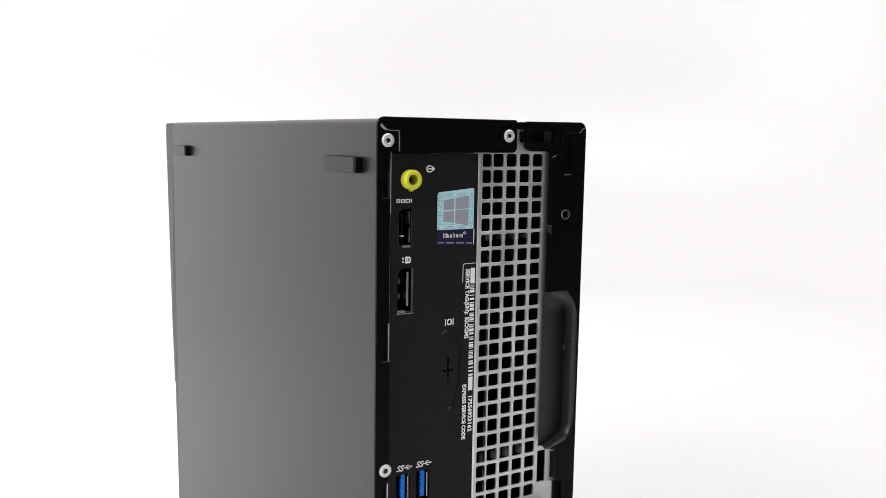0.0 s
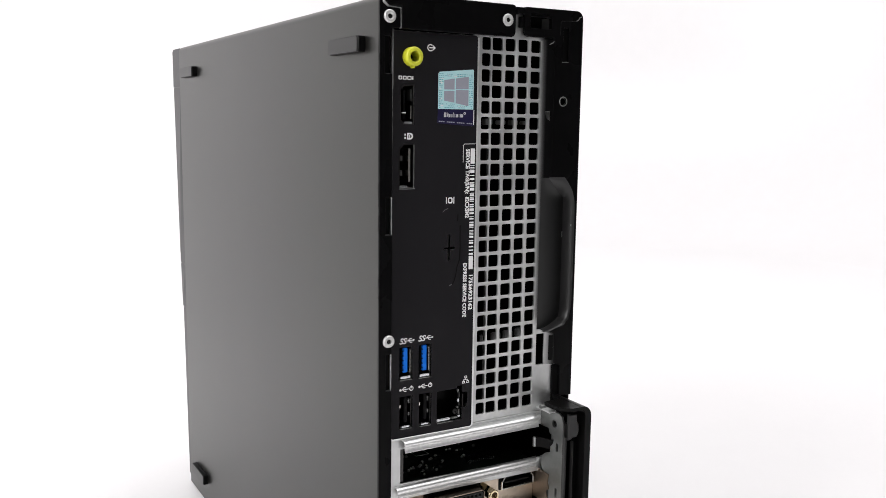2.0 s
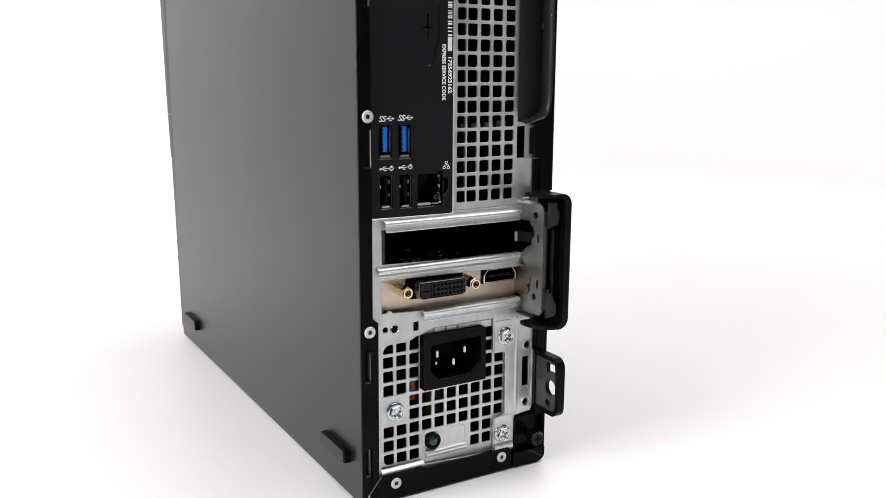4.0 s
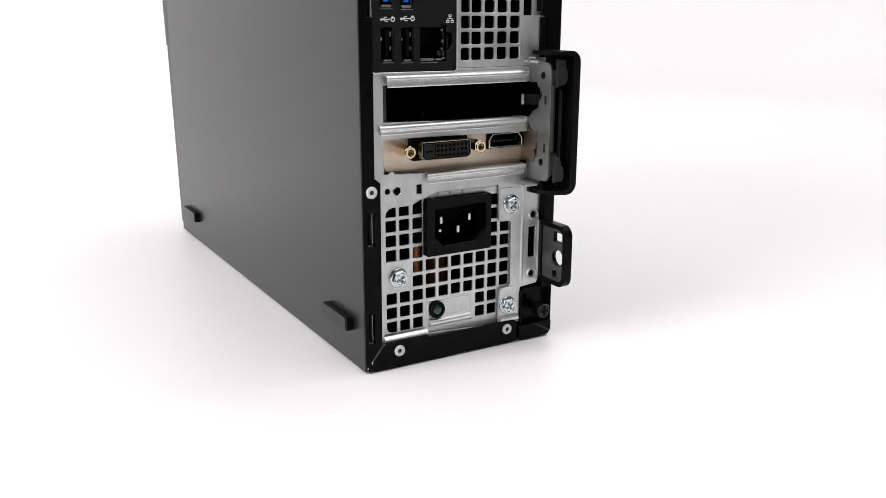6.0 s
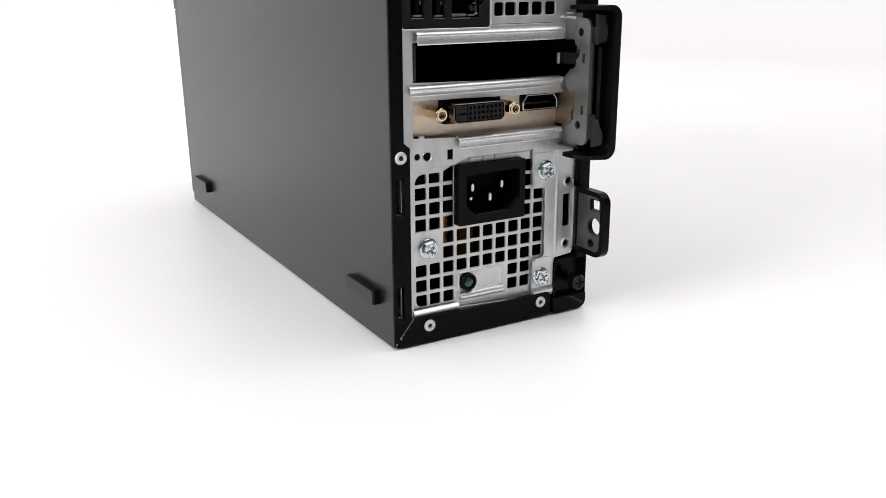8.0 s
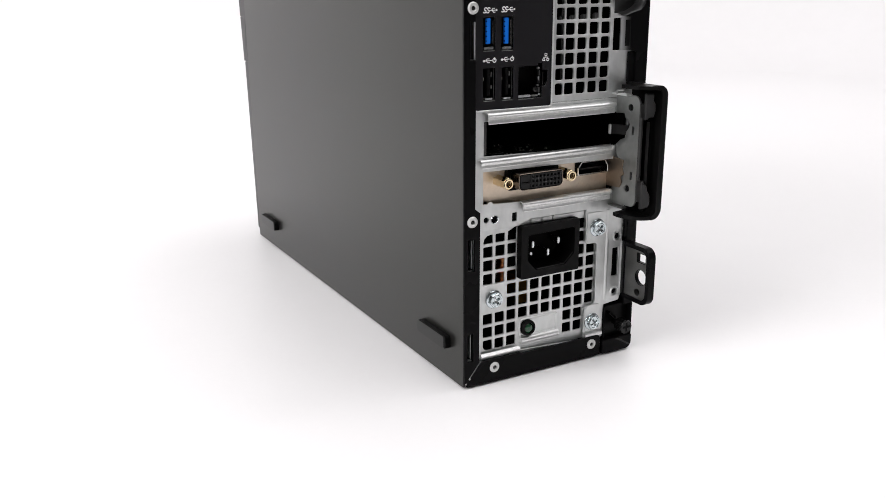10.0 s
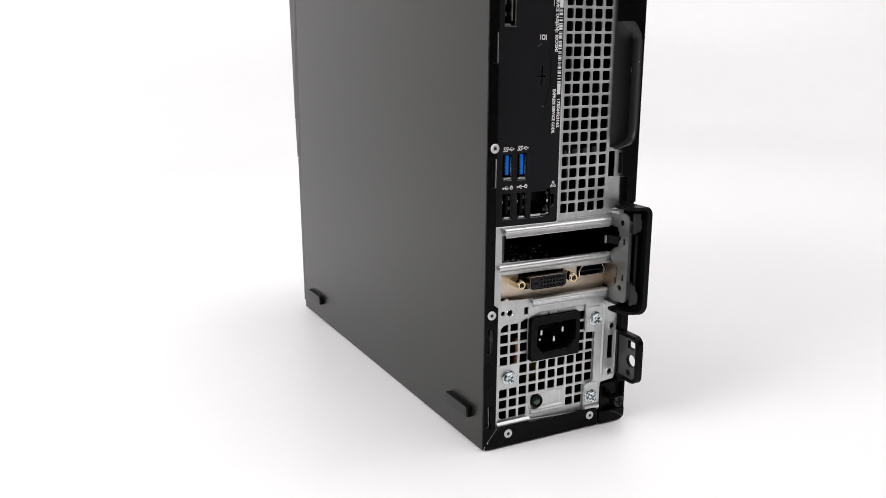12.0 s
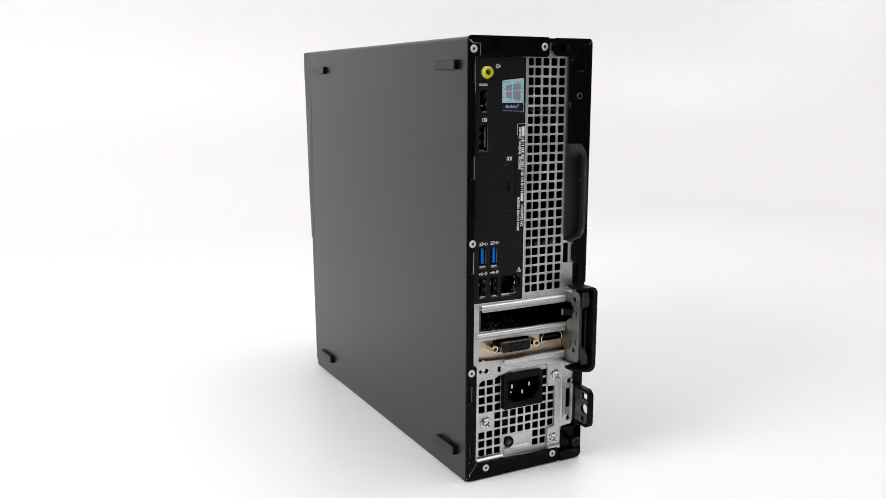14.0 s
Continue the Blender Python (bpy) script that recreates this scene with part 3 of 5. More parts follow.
def build_supply():
    psu = pc
    px = [10.7 + 6.175 * k for k in range(10)]
    pz = [63.3 - 6.17 * k for k in range(9)]
    want = {(c, r) for r in (0, 1, 2, 3, 6, 7, 8) for c in (0, 1, 2)} | {(2, 4), (2, 5)} | {(c, r) for r in (4, 5, 6) for c in range(3, 10)} \
        | {(8, r) for r in (0, 1, 2, 3)} | {(9, 2), (9, 3)} | {(c, r) for r in (7, 8) for c in (7, 8)}
    holes = []
    for c, r in sorted(want):
        x0, z0, x1, z1 = px[c] + 0.9, pz[r] - 0.15, px[c] + 5.65, pz[r] + 4.65
        rad = [0.45] * 4
        if (c, r) == (0, 0):
            rad[3] = 3.4
        if (c, r) == (0, 8):
            rad[0] = 2.4
        if r == 0 and c == 2:
            holes.append([(x0, z0), (x1, z0), (x1, z1 + 1.2), (x1 - 0.5, z1 + 1.2), (x0 + 0.2, z1 - 0.6)])
            continue
        if r == 0 and c < 2:
            z1 -= 0.9
        holes.append(rrect(x0, z0, x1, z1, rad, 3 if max(rad) > 1 else 2))
    holes.append(rrect(30.6, 46.6, 58.4, 68.2, 0.3))
    plate = part("supply_grille", sheet(rrect(8.4, 9.0, 77.0, 73.5, 0.5), 3.6, 4.4, holes, 0.1), STEEL, psu, "galvanised steel grille with square holes")
    # lower shelf that steps down past the lamp plate
    part("pressed_lamp_plate", sheet(rrect(30.4, 16.4, 51.8, 25.4, (1.0, 1.0, 1.8, 1.0), 4), 3.0, 3.7, (rrect(31.7, 17.2, 50.6, 24.4, 0.9, 4),), 0.5), STEEL, psu, smooth=True)
    part("shelf_rib", prism([(3.7, 16.9), (3.0, 16.8), (2.2, 16.3), (1.7, 15.5), (1.7, 14.7), (2.2, 13.8), (3.0, 13.4), (3.7, 13.3)], 31.2, 51.8, "x", 0.0), LIP, psu, smooth=True)
    lens = part("lamp_ring", lathe([(3.75, 3.6), (3.75, 2.0), (3.4, 1.4), (2.6, 1.3), (2.45, 2.4)], 34.8, 20.8, 26), PLASTIC, psu, "black ring round the lamp", smooth=True)
    part("green_lens", lathe([(2.55, 2.3), (2.2, 1.7), (1.3, 1.25), (0, 1.1)], 34.8, 20.8, 22), GREEN, lens, "dark green status lens", smooth=True)
    # raised screw pads
    part("screw_pad", sheet(rrect(66.0, 55.4, 77.2, 72.0, (1.8, 0.3, 2.2, 0.3)), 2.6, 3.7, (), 0.35), STEEL, psu)
    part("screw_pad", sheet(rrect(66.9, 8.6, 77.2, 24.8, (0.3, 0.3, 0.3, 2.0)), 2.6, 3.7, (), 0.35), STEEL, psu)
    part("screw_pad", sheet(rrect(8.6, 31.8, 22.4, 44.6, (0.3, 2.0, 2.0, 0.3)), 3.2, 3.7, (), 0.3), STEEL, psu)
    part("pad_lip", prism([(2.6, 9.0), (1.3, 9.2), (0.6, 9.8), (0.5, 10.8), (1.0, 11.8), (2.6, 12.4)], 66.4, 76.2, "x"), LIP, psu, smooth=True)
    for x, z, t in ((71.9, 62.9, 0.4), (16.8, 37.6, 0.2), (71.0, 17.1, 0.1)):
        phillips_hex_screw(x - (0.5 if x > 50 else 0.0), z, 1.75 if x > 50 else 3.2, psu, t)
    # mains inlet
    fx0, fx1, fz0, fz1 = 28.9, 60.2, 45.3, 69.3
    sock = [(32.5, 64.4), (32.5, 53.2), (37.0, 48.6), (52.6, 48.8), (57.6, 53.6), (57.6, 65.0), (57.0, 65.6), (33.1, 65.0)]
    inlet = part("mains_inlet", sheet(rrect(fx0, fz0, fx1, fz1, (0.6, 0.6, 0.6, 1.4)), 0.0, 3.6, (sock,), 0.45), PLASTIC, psu, "black plastic mains inlet socket")
    part("socket_well", sheet([(30, 47), (58, 47), (58, 67), (30, 67)], 13, 14), VOID, inlet)
    bm = None
    for k in range(len(sock)):
        (ax, az), (bx, bz) = sock[k], sock[(k + 1) % len(sock)]
        bm2 = bmesh.new()
        vs = [bm2.verts.new(p) for p in ((ax, 3.6, az), (bx, 3.6, bz), (bx, 13, bz), (ax, 13, az))]
        bm2.faces.new(vs)
        bm = merge(bm, bm2)
    part("socket_wall", bm, PLASTIC, inlet)
    for x, z in ((38.3, 58.9), (52.2, 58.9), (46.6, 54.2)):
        part("contact_pin", box(x - 0.6, 4.6, z - 1.5, x + 0.6, 13, z + 1.5, 0.3), BRIGHT, inlet, "bright metal contact pin")
    # gloss highlight on the socket's lower edge, drawn as a thin metal line
    part("well_highlight", stroke([(37.2, 48.9), (52.4, 49.1), (57.2, 53.6)], 0.3, 0.5, 1.0), LATCHDARK, inlet)
    part("fuse_clip", box(39.4, 8.6, 52.8, 40.6, 9.6, 54.0, 0.2), BRIGHT, inlet)
    for a, b in ((35.6, 40.9), (41.6, 46.8), (47.5, 64.6)):
        part("inlet_clip", box(a, 2.8, 69.4, b, 4.0, 71.7, 0.35), STEEL, psu)
    # windings and tape glimpsed through the grille
    bm = None
    for k in range(13):
        z = 25.5 + k * 1.42
        own = bmesh.new()
        bmesh.ops.create_cone(own, segments=12, radius1=2.8, radius2=2.8, depth=1.2, cap_ends=True)
        bmesh.ops.bevel(own, geom=[e for e in own.edges], offset=0.5, segments=2, affect="EDGES", clamp_overlap=True)
        bmesh.ops.transform(own, verts=own.verts, matrix=Matrix.Translation((46.0, 42.0, z)) @ Matrix.Rotation(0.16, 4, "Y"))
        bm = merge(bm, own)
    part("copper_coil", bm, COPPER, psu, "reddish copper wire winding", smooth=True)
    part("transformer_tape", box(53, 40, 16.5, 61, 50, 32, 0.5), AMBER, psu)
    # black sheet that stands for the dark inside of the supply
    part("shade_backing", box(8, 60, 8, 80, 61, 72), VOID, psu)


build_supply()


def port_shell(name, x0, z0, x1, z1, y_front, parent, label, lip=0.3, depth=9.0, mat=SHELL, rad=0.4, outline=None, inner=None):
    """A metal port: a rim round a dark well, with real walls."""
    out = outline or rrect(x0, z0, x1, z1, rad)
    inn = inner or rrect(x0 + lip, z0 + lip, x1 - lip, z1 - lip, max(0.1, rad - 0.2))
    ob = part(name, sheet(out, y_front, y_front + depth, (inn,), 0.12), mat, parent, label)
    part("well", sheet(rrect(x0 + 0.1, z0 + 0.1, x1 - 0.1, z1 - 0.1, 0.1), y_front + depth - 0.6, y_front + depth - 0.1), VOID, ob)
    return ob


def build_io():
    y = 1.5
    hd = [(10.9, 243.4), (15.3, 243.4), (15.3, 258.3), (10.9, 258.3), (9.4, 256.8), (9.4, 245.0)]
    dp = [(8.9, 219.3), (15.6, 219.3), (15.6, 236.4), (11.0, 236.4), (8.9, 234.2)]
    usb = [(9.6, 144.3, 15.4, 157.5), (18.2, 144.1, 23.9, 157.6), (9.8, 124.4, 15.5, 137.6), (18.6, 124.2, 24.2, 137.6)]
    lan = [(26.8, 124.2), (38.6, 124.2), (38.6, 128.4), (40.6, 129.0), (41.2, 130.4), (41.2, 135.2), (38.6, 135.6), (38.6, 138.4), (36.2, 138.4), (36.2, 137.4), (26.8, 137.4)]
    plus = [(31.1, 190.6), (31.9, 190.6), (31.9, 194.8), (33.8, 194.8), (33.8, 195.6), (31.9, 195.6), (31.9, 200.4), (31.1, 200.4), (31.1, 195.6), (29.2, 195.6), (29.2, 194.8), (31.1, 194.8)]
    holes = [hd, dp, *[rrect(*u, 0.25) for u in usb], lan, plus, circle(13.7, 268.4, 3.4, 24)]
    out = [(6.1, 121.4), (6.8, 120.8), (42.4, 120.5), (42.9, 120.7), (43.2, 121.0), (43.3, 121.5), (43.3, 277.2), (42.8, 277.8), (6.6, 277.8), (6.1, 277.2)]
    io = part("port_panel", sheet(out, y, 2.4, holes, 0.12), IOBLACK, pc, "matt black printed port panel")
    edge = [(5.7, 121.0), (6.6, 120.2), (42.8, 119.9), (43.5, 120.1), (43.9, 120.5), (44.05, 121.2), (44.0, 277.4), (43.0, 277.9), (6.4, 277.9), (5.7, 277.4)]
    part("panel_edge", sheet(edge, 1.62, 3.2, holes, 0.1), STEEL, io)
    rim = [(5.7, 121.0), (6.6, 120.2), (42.8, 119.9), (43.5, 120.1), (43.9, 120.5), (44.05, 121.2), (44.0, 277.0), (43.3, 277.0), (43.3, 121.5), (43.2, 121.0), (42.9, 120.7), (42.4, 120.5), (6.8, 120.8), (6.1, 121.4)]
    part("panel_rim", sheet(rim, 1.3, 1.7, (), 0.1), LIP, io)
    # audio socket
    jack = part("audio_socket", lathe([(3.6, 1.6), (3.6, -1.3), (3.35, -1.9), (3.0, -2.1), (2.3, -2.1), (1.9, -1.7), (1.7, 4.0), (0, 4.0)], 13.7, 268.4, 30), YELLOW, pc, "lime yellow plastic audio socket", smooth=True)
    part("socket_well", lathe([(1.3, 2.6), (0, 2.6)], 13.7, 268.4, 18), VOID, jack)
    part("socket_key", box(13.3, -1.2, 264.2, 14.1, 1.4, 265.0, 0.2), YELLOW, jack)
    # video ports
    inn = [(11.1, 243.9), (14.9, 243.9), (14.9, 257.8), (11.1, 257.8), (9.8, 256.6), (9.8, 245.2)]
    h = port_shell("video_port", 9.4, 243.4, 15.3, 258.3, 1.7, pc, "narrow upright video port with chrome rim", outline=hd, inner=inn)
    part("tongue", box(11.4, 3.2, 245.6, 12.1, 9, 256.2), PLASTIC, h)
    part("tongue_key", box(10.6, 2.6, 247.6, 12.3, 3.1, 247.95), WHITE, h)
    part("rim_foot", box(11.0, 1.5, 243.6, 14.4, 2.3, 244.5, 0.15), BRIGHT, h)
    # bright strips for the glints along the port's right wall
    part("wall_glint_strip", box(14.2, 2.4, 245.4, 14.6, 6.0, 250.6, 0.1), CHROME, h)
    part("wall_glint_strip", box(14.3, 2.6, 252.2, 14.65, 6.0, 256.6, 0.1), LATCH, h)
    part("spring_clip", box(10.3, 3.6, 247.0, 10.7, 6.0, 249.0, 0.1), DIM, h)
    inn = [(9.4, 219.8), (15.1, 219.8), (15.1, 235.9), (11.2, 235.9), (9.4, 234.0)]
    d = port_shell("video_port", 8.9, 219.3, 15.6, 236.4, 1.7, pc, "tall upright video port with chrome rim", outline=dp, inner=inn)
    part("tongue", box(13.4, 2.4, 221.8, 14.2, 9, 234.4), CHROME, d)
    part("spring_clip", box(11.4, 5.0, 224.0, 12.2, 7, 226.0), DIM, d)
    part("spring_clip", box(11.4, 5.0, 229.6, 12.2, 7, 231.6), DIM, d)
    part("rim_foot", box(9.2, 1.4, 219.5, 12.4, 2.3, 220.5, 0.15), BRIGHT, d)
    # lit right rim line, as a pale strip
    part("wall_glint_strip", box(15.15, 1.42, 219.4, 15.5, 4.0, 235.8, 0.1), LATCH, d)
    part("rim_foot", box(8.8, 1.35, 219.0, 15.8, 1.6, 219.35), BRIGHT, d)
    # data ports
    for k, (x0, z0, x1, z1) in enumerate(usb):
        u = port_shell("data_port", x0, z0, x1, z1, 2.3, pc, "upright data port with blue tongue" if k < 2 else "upright data port with black tongue", 0.25)
        if k < 2:
            tg = part("tongue", box(x0 + 2.2, 2.6, z0 + 2.6, x0 + 4.2, 3.6, z1 - 0.6, 0.15), BLUE, u, "bright blue plastic tongue")
            for q in range(5):
                part("contact_gap", box(x0 + 2.12, 2.5, z0 + 3.5 + 1.9 * q, x0 + 2.38, 3.0, z0 + 4.0 + 1.9 * q), VOID, tg)
            part("backing", box(x0 + 0.6, 5.6, z0 + 1.6, x0 + 4.6, 8, z1 - 0.7), PLASTIC, u)
            # bright strip for the gleam on the right rim
            part("wall_glint_strip", box(x1 - 0.62, 2.5, z0 + 2.4, x1 - 0.3, 6.0, z1 - 1.4, 0.1), CHROME, u)
        else:
            part("tongue", box(x0 + 2.7, 3.0, z0 + 2.0, x0 + 4.3, 9, z1 - 0.8, 0.2), PLASTIC, u)
            part("spring_clip", box(x0 + 0.5, 3.0, z0 + 8.2, x0 + 1.2, 4.0, z0 + 9.4), CHROME, u)
            part("spring_clip", box(x1 - 1.1, 3.2, z0 + 4.6, x1 - 0.5, 4.2, z0 + 6.0), LATCH, u)
            part("spring_clip", box(x1 - 1.1, 3.2, z0 + 9.6, x1 - 0.5, 4.2, z0 + 11.4), LATCH, u)
        part("rim_foot", box(x0 + 0.4, 1.9, z0 + 0.4, x1 - 0.6, 3.2, z0 + 1.0, 0.1), SHELL, u)
        wide = 0.9 if k < 2 else 1.3
        part("rim_foot", box(x0 + wide - 0.4, 1.32, z0 + 0.55, x1 - wide, 2.4, z0 + (1.55 if k < 2 else 1.25), 0.2), BRIGHT, u)
        part("rim_foot", box(x0 + 0.2, 1.36, z0 - 0.15, x1 - 0.3, 1.62, z0 + 0.1), LATCH, u)
    # network port
    w = part("network_port", sheet(lan, 11.2, 12), VOID, pc, "network socket with bent bright shield")
    bm = None
    for k in range(len(lan)):
        (ax, az), (bx, bz) = lan[k], lan[(k + 1) % len(lan)]
        own = bmesh.new()
        own.faces.new([own.verts.new(p) for p in ((ax, 2.0, az), (bx, 2.0, bz), (bx, 12, bz), (ax, 12, az))])
        bm = merge(bm, own)
    part("socket_wall", bm, VOID, w)
    part("shield_foot", box(26.9, 1.5, 124.7, 33.2, 3.6, 125.7, 0.3), BRIGHT, w)
    part("shield_foot", box(26.9, 1.34, 123.9, 34.4, 1.6, 124.15), LATCH, w)
    part("shield_foot", box(33.8, 1.6, 124.8, 36.8, 3.0, 125.4, 0.2), LATCH, w)
    for x0, z0, x1, z1, mt in ((36.5, 135.8, 37.4, 136.8, LATCH), (37.0, 133.2, 37.7, 135.6, LATCHDARK), (36.7, 131.4, 37.5, 132.9, BRIGHT), (37.1, 129.9, 37.7, 131.4, LATCHDARK),
                               (36.4, 128.9, 37.3, 129.6, LATCH), (37.0, 126.2, 37.7, 128.4, LOOP), (38.9, 129.2, 39.4, 134.6, SHELL), (36.8, 125.2, 38.2, 125.9, BRIGHT)):
        part("shield_tab", box(x0, 1.8, z0, x1, 3.2, z1, 0.18), mt, w)
    part("shield_spring", lathe([(1.15, 2.6), (1.0, 2.2), (0.6, 2.1), (0.45, 2.6), (0, 2.9)], 35.8, 127.6, 14), LATCHDARK, w, smooth=True)
    part("contact_bank", box(28.0, 9.0, 131.0, 35.4, 11.0, 136.4, 0.3), PLASTIC, w)
    # print on the panel
    a, b = y - 0.06, y + 0.05
    ring = [(22.0 + 1.15 * math.cos(t), 272.2 + 1.15 * math.sin(t)) for t in [radians(50 + 260 * k / 12) for k in range(13)]]
    bm = stroke(ring, 0.4, a, b)
    bm = stroke([(21.6, 272.2), (24.0, 272.2)], 0.4, a, b, bm)
    bm = stroke([(23.2, 272.9), (24.0, 272.2), (23.2, 271.5)], 0.4, a, b, bm)
    part("audio_symbol", bm, WHITE, io)
    # video port mark
    bm = None
    for x0, x1 in ((8.5, 10.0), (10.3, 11.9), (12.2, 14.0)):
        bm = sheet(rrect(x0, 260.0, x1, 261.4, 0.25), a, b, (rrect(x0 + 0.38, 260.3, x1 - 0.38, 261.05, 0.1),), 0, bm)
    bm = sheet(rrect(14.3, 260.0, 14.75, 261.4, 0.1), a, b, (), 0, bm)
    part("port_mark", bm, WHITE, io)
    bm = sheet(rrect(12.3, 237.8, 14.8, 240.3, (0.2, 1.2, 1.2, 0.2)), a, b, (rrect(12.85, 238.35, 14.2, 239.75, (0.1, 0.65, 0.65, 0.1)),))
    bm = sheet(rrect(13.2, 238.0, 13.55, 239.6, 0.1), a - 0.02, b, (), 0, bm)
    bm = sheet(rrect(11.1, 239.3, 11.8, 240.0, 0.15), a, b, (), 0, bm)
    bm = sheet(rrect(11.1, 238.1, 11.8, 238.8, 0.15), a, b, (), 0, bm)
    part("port_mark", bm, WHITE, io)
    bm = sheet(rrect(30.6, 213.0, 32.7, 215.4, 0.7), a, b, (rrect(31.1, 213.5, 32.2, 214.9, 0.4),))
    bm = stroke([(29.9, 213.0), (29.9, 215.4)], 0.35, a, b, bm)
    bm = stroke([(33.3, 213.0), (33.3, 215.4)], 0.35, a, b, bm)
    part("display_symbol", bm, WHITE, io)
    for k, (x0, z0) in enumerate(((9.8, 159.1), (18.2, 159.3), (9.7, 139.7), (18.2, 139.9))):
        bm = None
        if k < 2:
            for q in (0, 1.45):
                pts = [(1.15 * u, 1.95 * v) for u, v in ((1.0, 0.86), (0.75, 1.0), (0.3, 1.0), (0.08, 0.82), (0.14, 0.62), (0.4, 0.52), (0.7, 0.44), (0.86, 0.28), (0.78, 0.08), (0.5, 0.0), (0.15, 0.0), (-0.1, 0.12))]
                bm = stroke([(x0 + q + px + 0.22 * pz, z0 - 0.1 + pz) for px, pz in pts], 0.4, a, b, bm)
            x0 += 2.9
            bm = stroke([(x0, z0 + 0.8), (x0 + 3.3, z0 + 0.9)], 0.3, a, b, bm)
            bm = stroke([(x0 + 0.7, z0 + 0.8), (x0 + 1.4, z0 + 1.6), (x0 + 2.2, z0 + 1.6)], 0.3, a, b, bm)
            bm = stroke([(x0 + 1.0, z0 + 0.8), (x0 + 1.7, z0 + 0.1), (x0 + 2.4, z0 + 0.1)], 0.3, a, b, bm)
            bm = sheet([(x0 + 2.9, z0 + 0.4), (x0 + 3.7, z0 + 0.9), (x0 + 2.9, z0 + 1.4)], a, b, (), 0, bm)
        else:
            bm = sheet(circle(x0 + 0.45, z0 + 0.7, 0.5, 12), a, b)
            bm = stroke([(x0, z0 + 0.7), (x0 + 4.0, z0 + 0.8)], 0.3, a, b, bm)
            bm = stroke([(x0 + 1.1, z0 + 0.7), (x0 + 1.9, z0 + 1.5), (x0 + 2.8, z0 + 1.5)], 0.3, a, b, bm)
            bm = stroke([(x0 + 1.5, z0 + 0.7), (x0 + 2.2, z0), (x0 + 3.0, z0)], 0.3, a, b, bm)
            bm = sheet(circle(x0 + 5.3, z0 + 0.8, 0.95, 16), a, b, (circle(x0 + 5.3, z0 + 0.8, 0.6, 14),), 0, bm)
            bm = stroke([(x0 + 5.3, z0 + 1.0), (x0 + 5.3, z0 + 1.9)], 0.3, a, b, bm)
        part("data_symbol", bm, WHITE, io)
    bm = None
    for cx, cz in ((40.2, 141.7), (39.2, 139.6), (41.2, 139.6)):
        bm = sheet(rrect(cx - 0.65, cz - 0.5, cx + 0.65, cz + 0.5, 0.1), a, b, (rrect(cx - 0.38, cz - 0.25, cx + 0.38, cz + 0.25, 0.05),), 0, bm)
    bm = stroke([(40.2, 141.15), (40.2, 140.75)], 0.25, a, b, bm)
    bm = stroke([(39.2, 140.2), (39.2, 140.6), (41.2, 140.6), (41.2, 140.2)], 0.25, a, b, bm)
    part("network_symbol", bm, WHITE, io)
    # knock-out creases
    bm = stroke([(28.4, 209.7), (29.2, 210.5), (30.6, 211.0)], 0.25, a, b)
    part("crease", bm, DIM, io)
    bm = stroke([(36.4, 204.0), (36.5, 195.0), (36.3, 190.4), (35.2, 187.6), (34.7, 184.4), (34.0, 182.0), (33.0, 180.6)], 0.42, a, b)
    part("crease", bm, VOID, io)
    part("crease", stroke([(31.9, 180.3), (32.9, 180.7)], 0.35, a, b), DIM, io)
    part("crease", stroke([(35.2, 206.0), (35.3, 208.4)], 0.35, a, b), VOID, io)
    # licence sticker: foil field with four panes over a navy foot
    st = part("licence_sticker", sheet([(25.6, 249.5), (41.6, 249.5), (41.6, 264.5), (41.1, 264.9), (26.2, 263.5), (25.6, 262.8)], 1.4, 1.5), TEAL, pc, "pale cyan foil licence sticker with navy foot")
    part("sticker_foot", sheet([(25.3, 244.4), (26.0, 244.0), (41.3, 243.0), (41.8, 243.4), (41.6, 249.45), (25.6, 249.45)], 1.4, 1.5), NAVY, st)
    for x0, x1, za, zb, zc, zd in ((28.2, 32.8, 256.9, 257.0, 261.0, 260.4), (33.4, 39.2, 257.1, 257.3, 261.5, 260.9), (28.2, 32.8, 252.7, 252.0, 256.3, 256.3), (33.4, 39.2, 251.8, 250.8, 256.4, 256.5)):
        part("pane", sheet([(x0, za), (x1, zb), (x1, zc + (x1 - 30) * 0.06), (x0, zd + (x0 - 28) * 0.06)], 1.33, 1.42), GREYPRINT, st)
    rnd = random.Random(5)
    bm = None
    for z0 in (249.9, 250.6, 251.3, 252.0, 252.7, 253.4, 254.1, 254.8, 255.5, 256.2, 257.6, 258.3, 259.0, 259.7, 260.4, 261.1, 261.9, 262.6):
        for x0, x1 in ((25.9, 27.9), (39.5, 41.3), (28.4, 33.0), (34.0, 38.6)):
            if 30 > x0 > 28 or 38 > x0 > 33:
                if 251.4 < z0 < 261.6:
                    continue
            x = x0
            while x < x1 - 0.3:
                l = rnd.uniform(0.3, 1.0)
                if rnd.random() < 0.85:
                    bm = sheet(rrect(x, z0, min(x + l, x1), z0 + 0.3, 0), 1.36, 1.42, (), 0, bm)
                x += l + 0.25
    part("foil_print", bm, TEALDARK, st)
    bm = None
    for k in range(46):
        x, z = rnd.uniform(25.9, 40.0), rnd.uniform(249.8, 263.0)
        if 27.9 < x + 0.8 and x < 39.4 and 251.4 < z < 261.6:
            continue
        bm = sheet(rrect(x, z, x + rnd.uniform(0.5, 1.3), z + rnd.uniform(0.25, 0.5), 0), 1.375, 1.42, (), 0, bm)
    part("foil_glint", bm, WHITE, st)
    bm = None
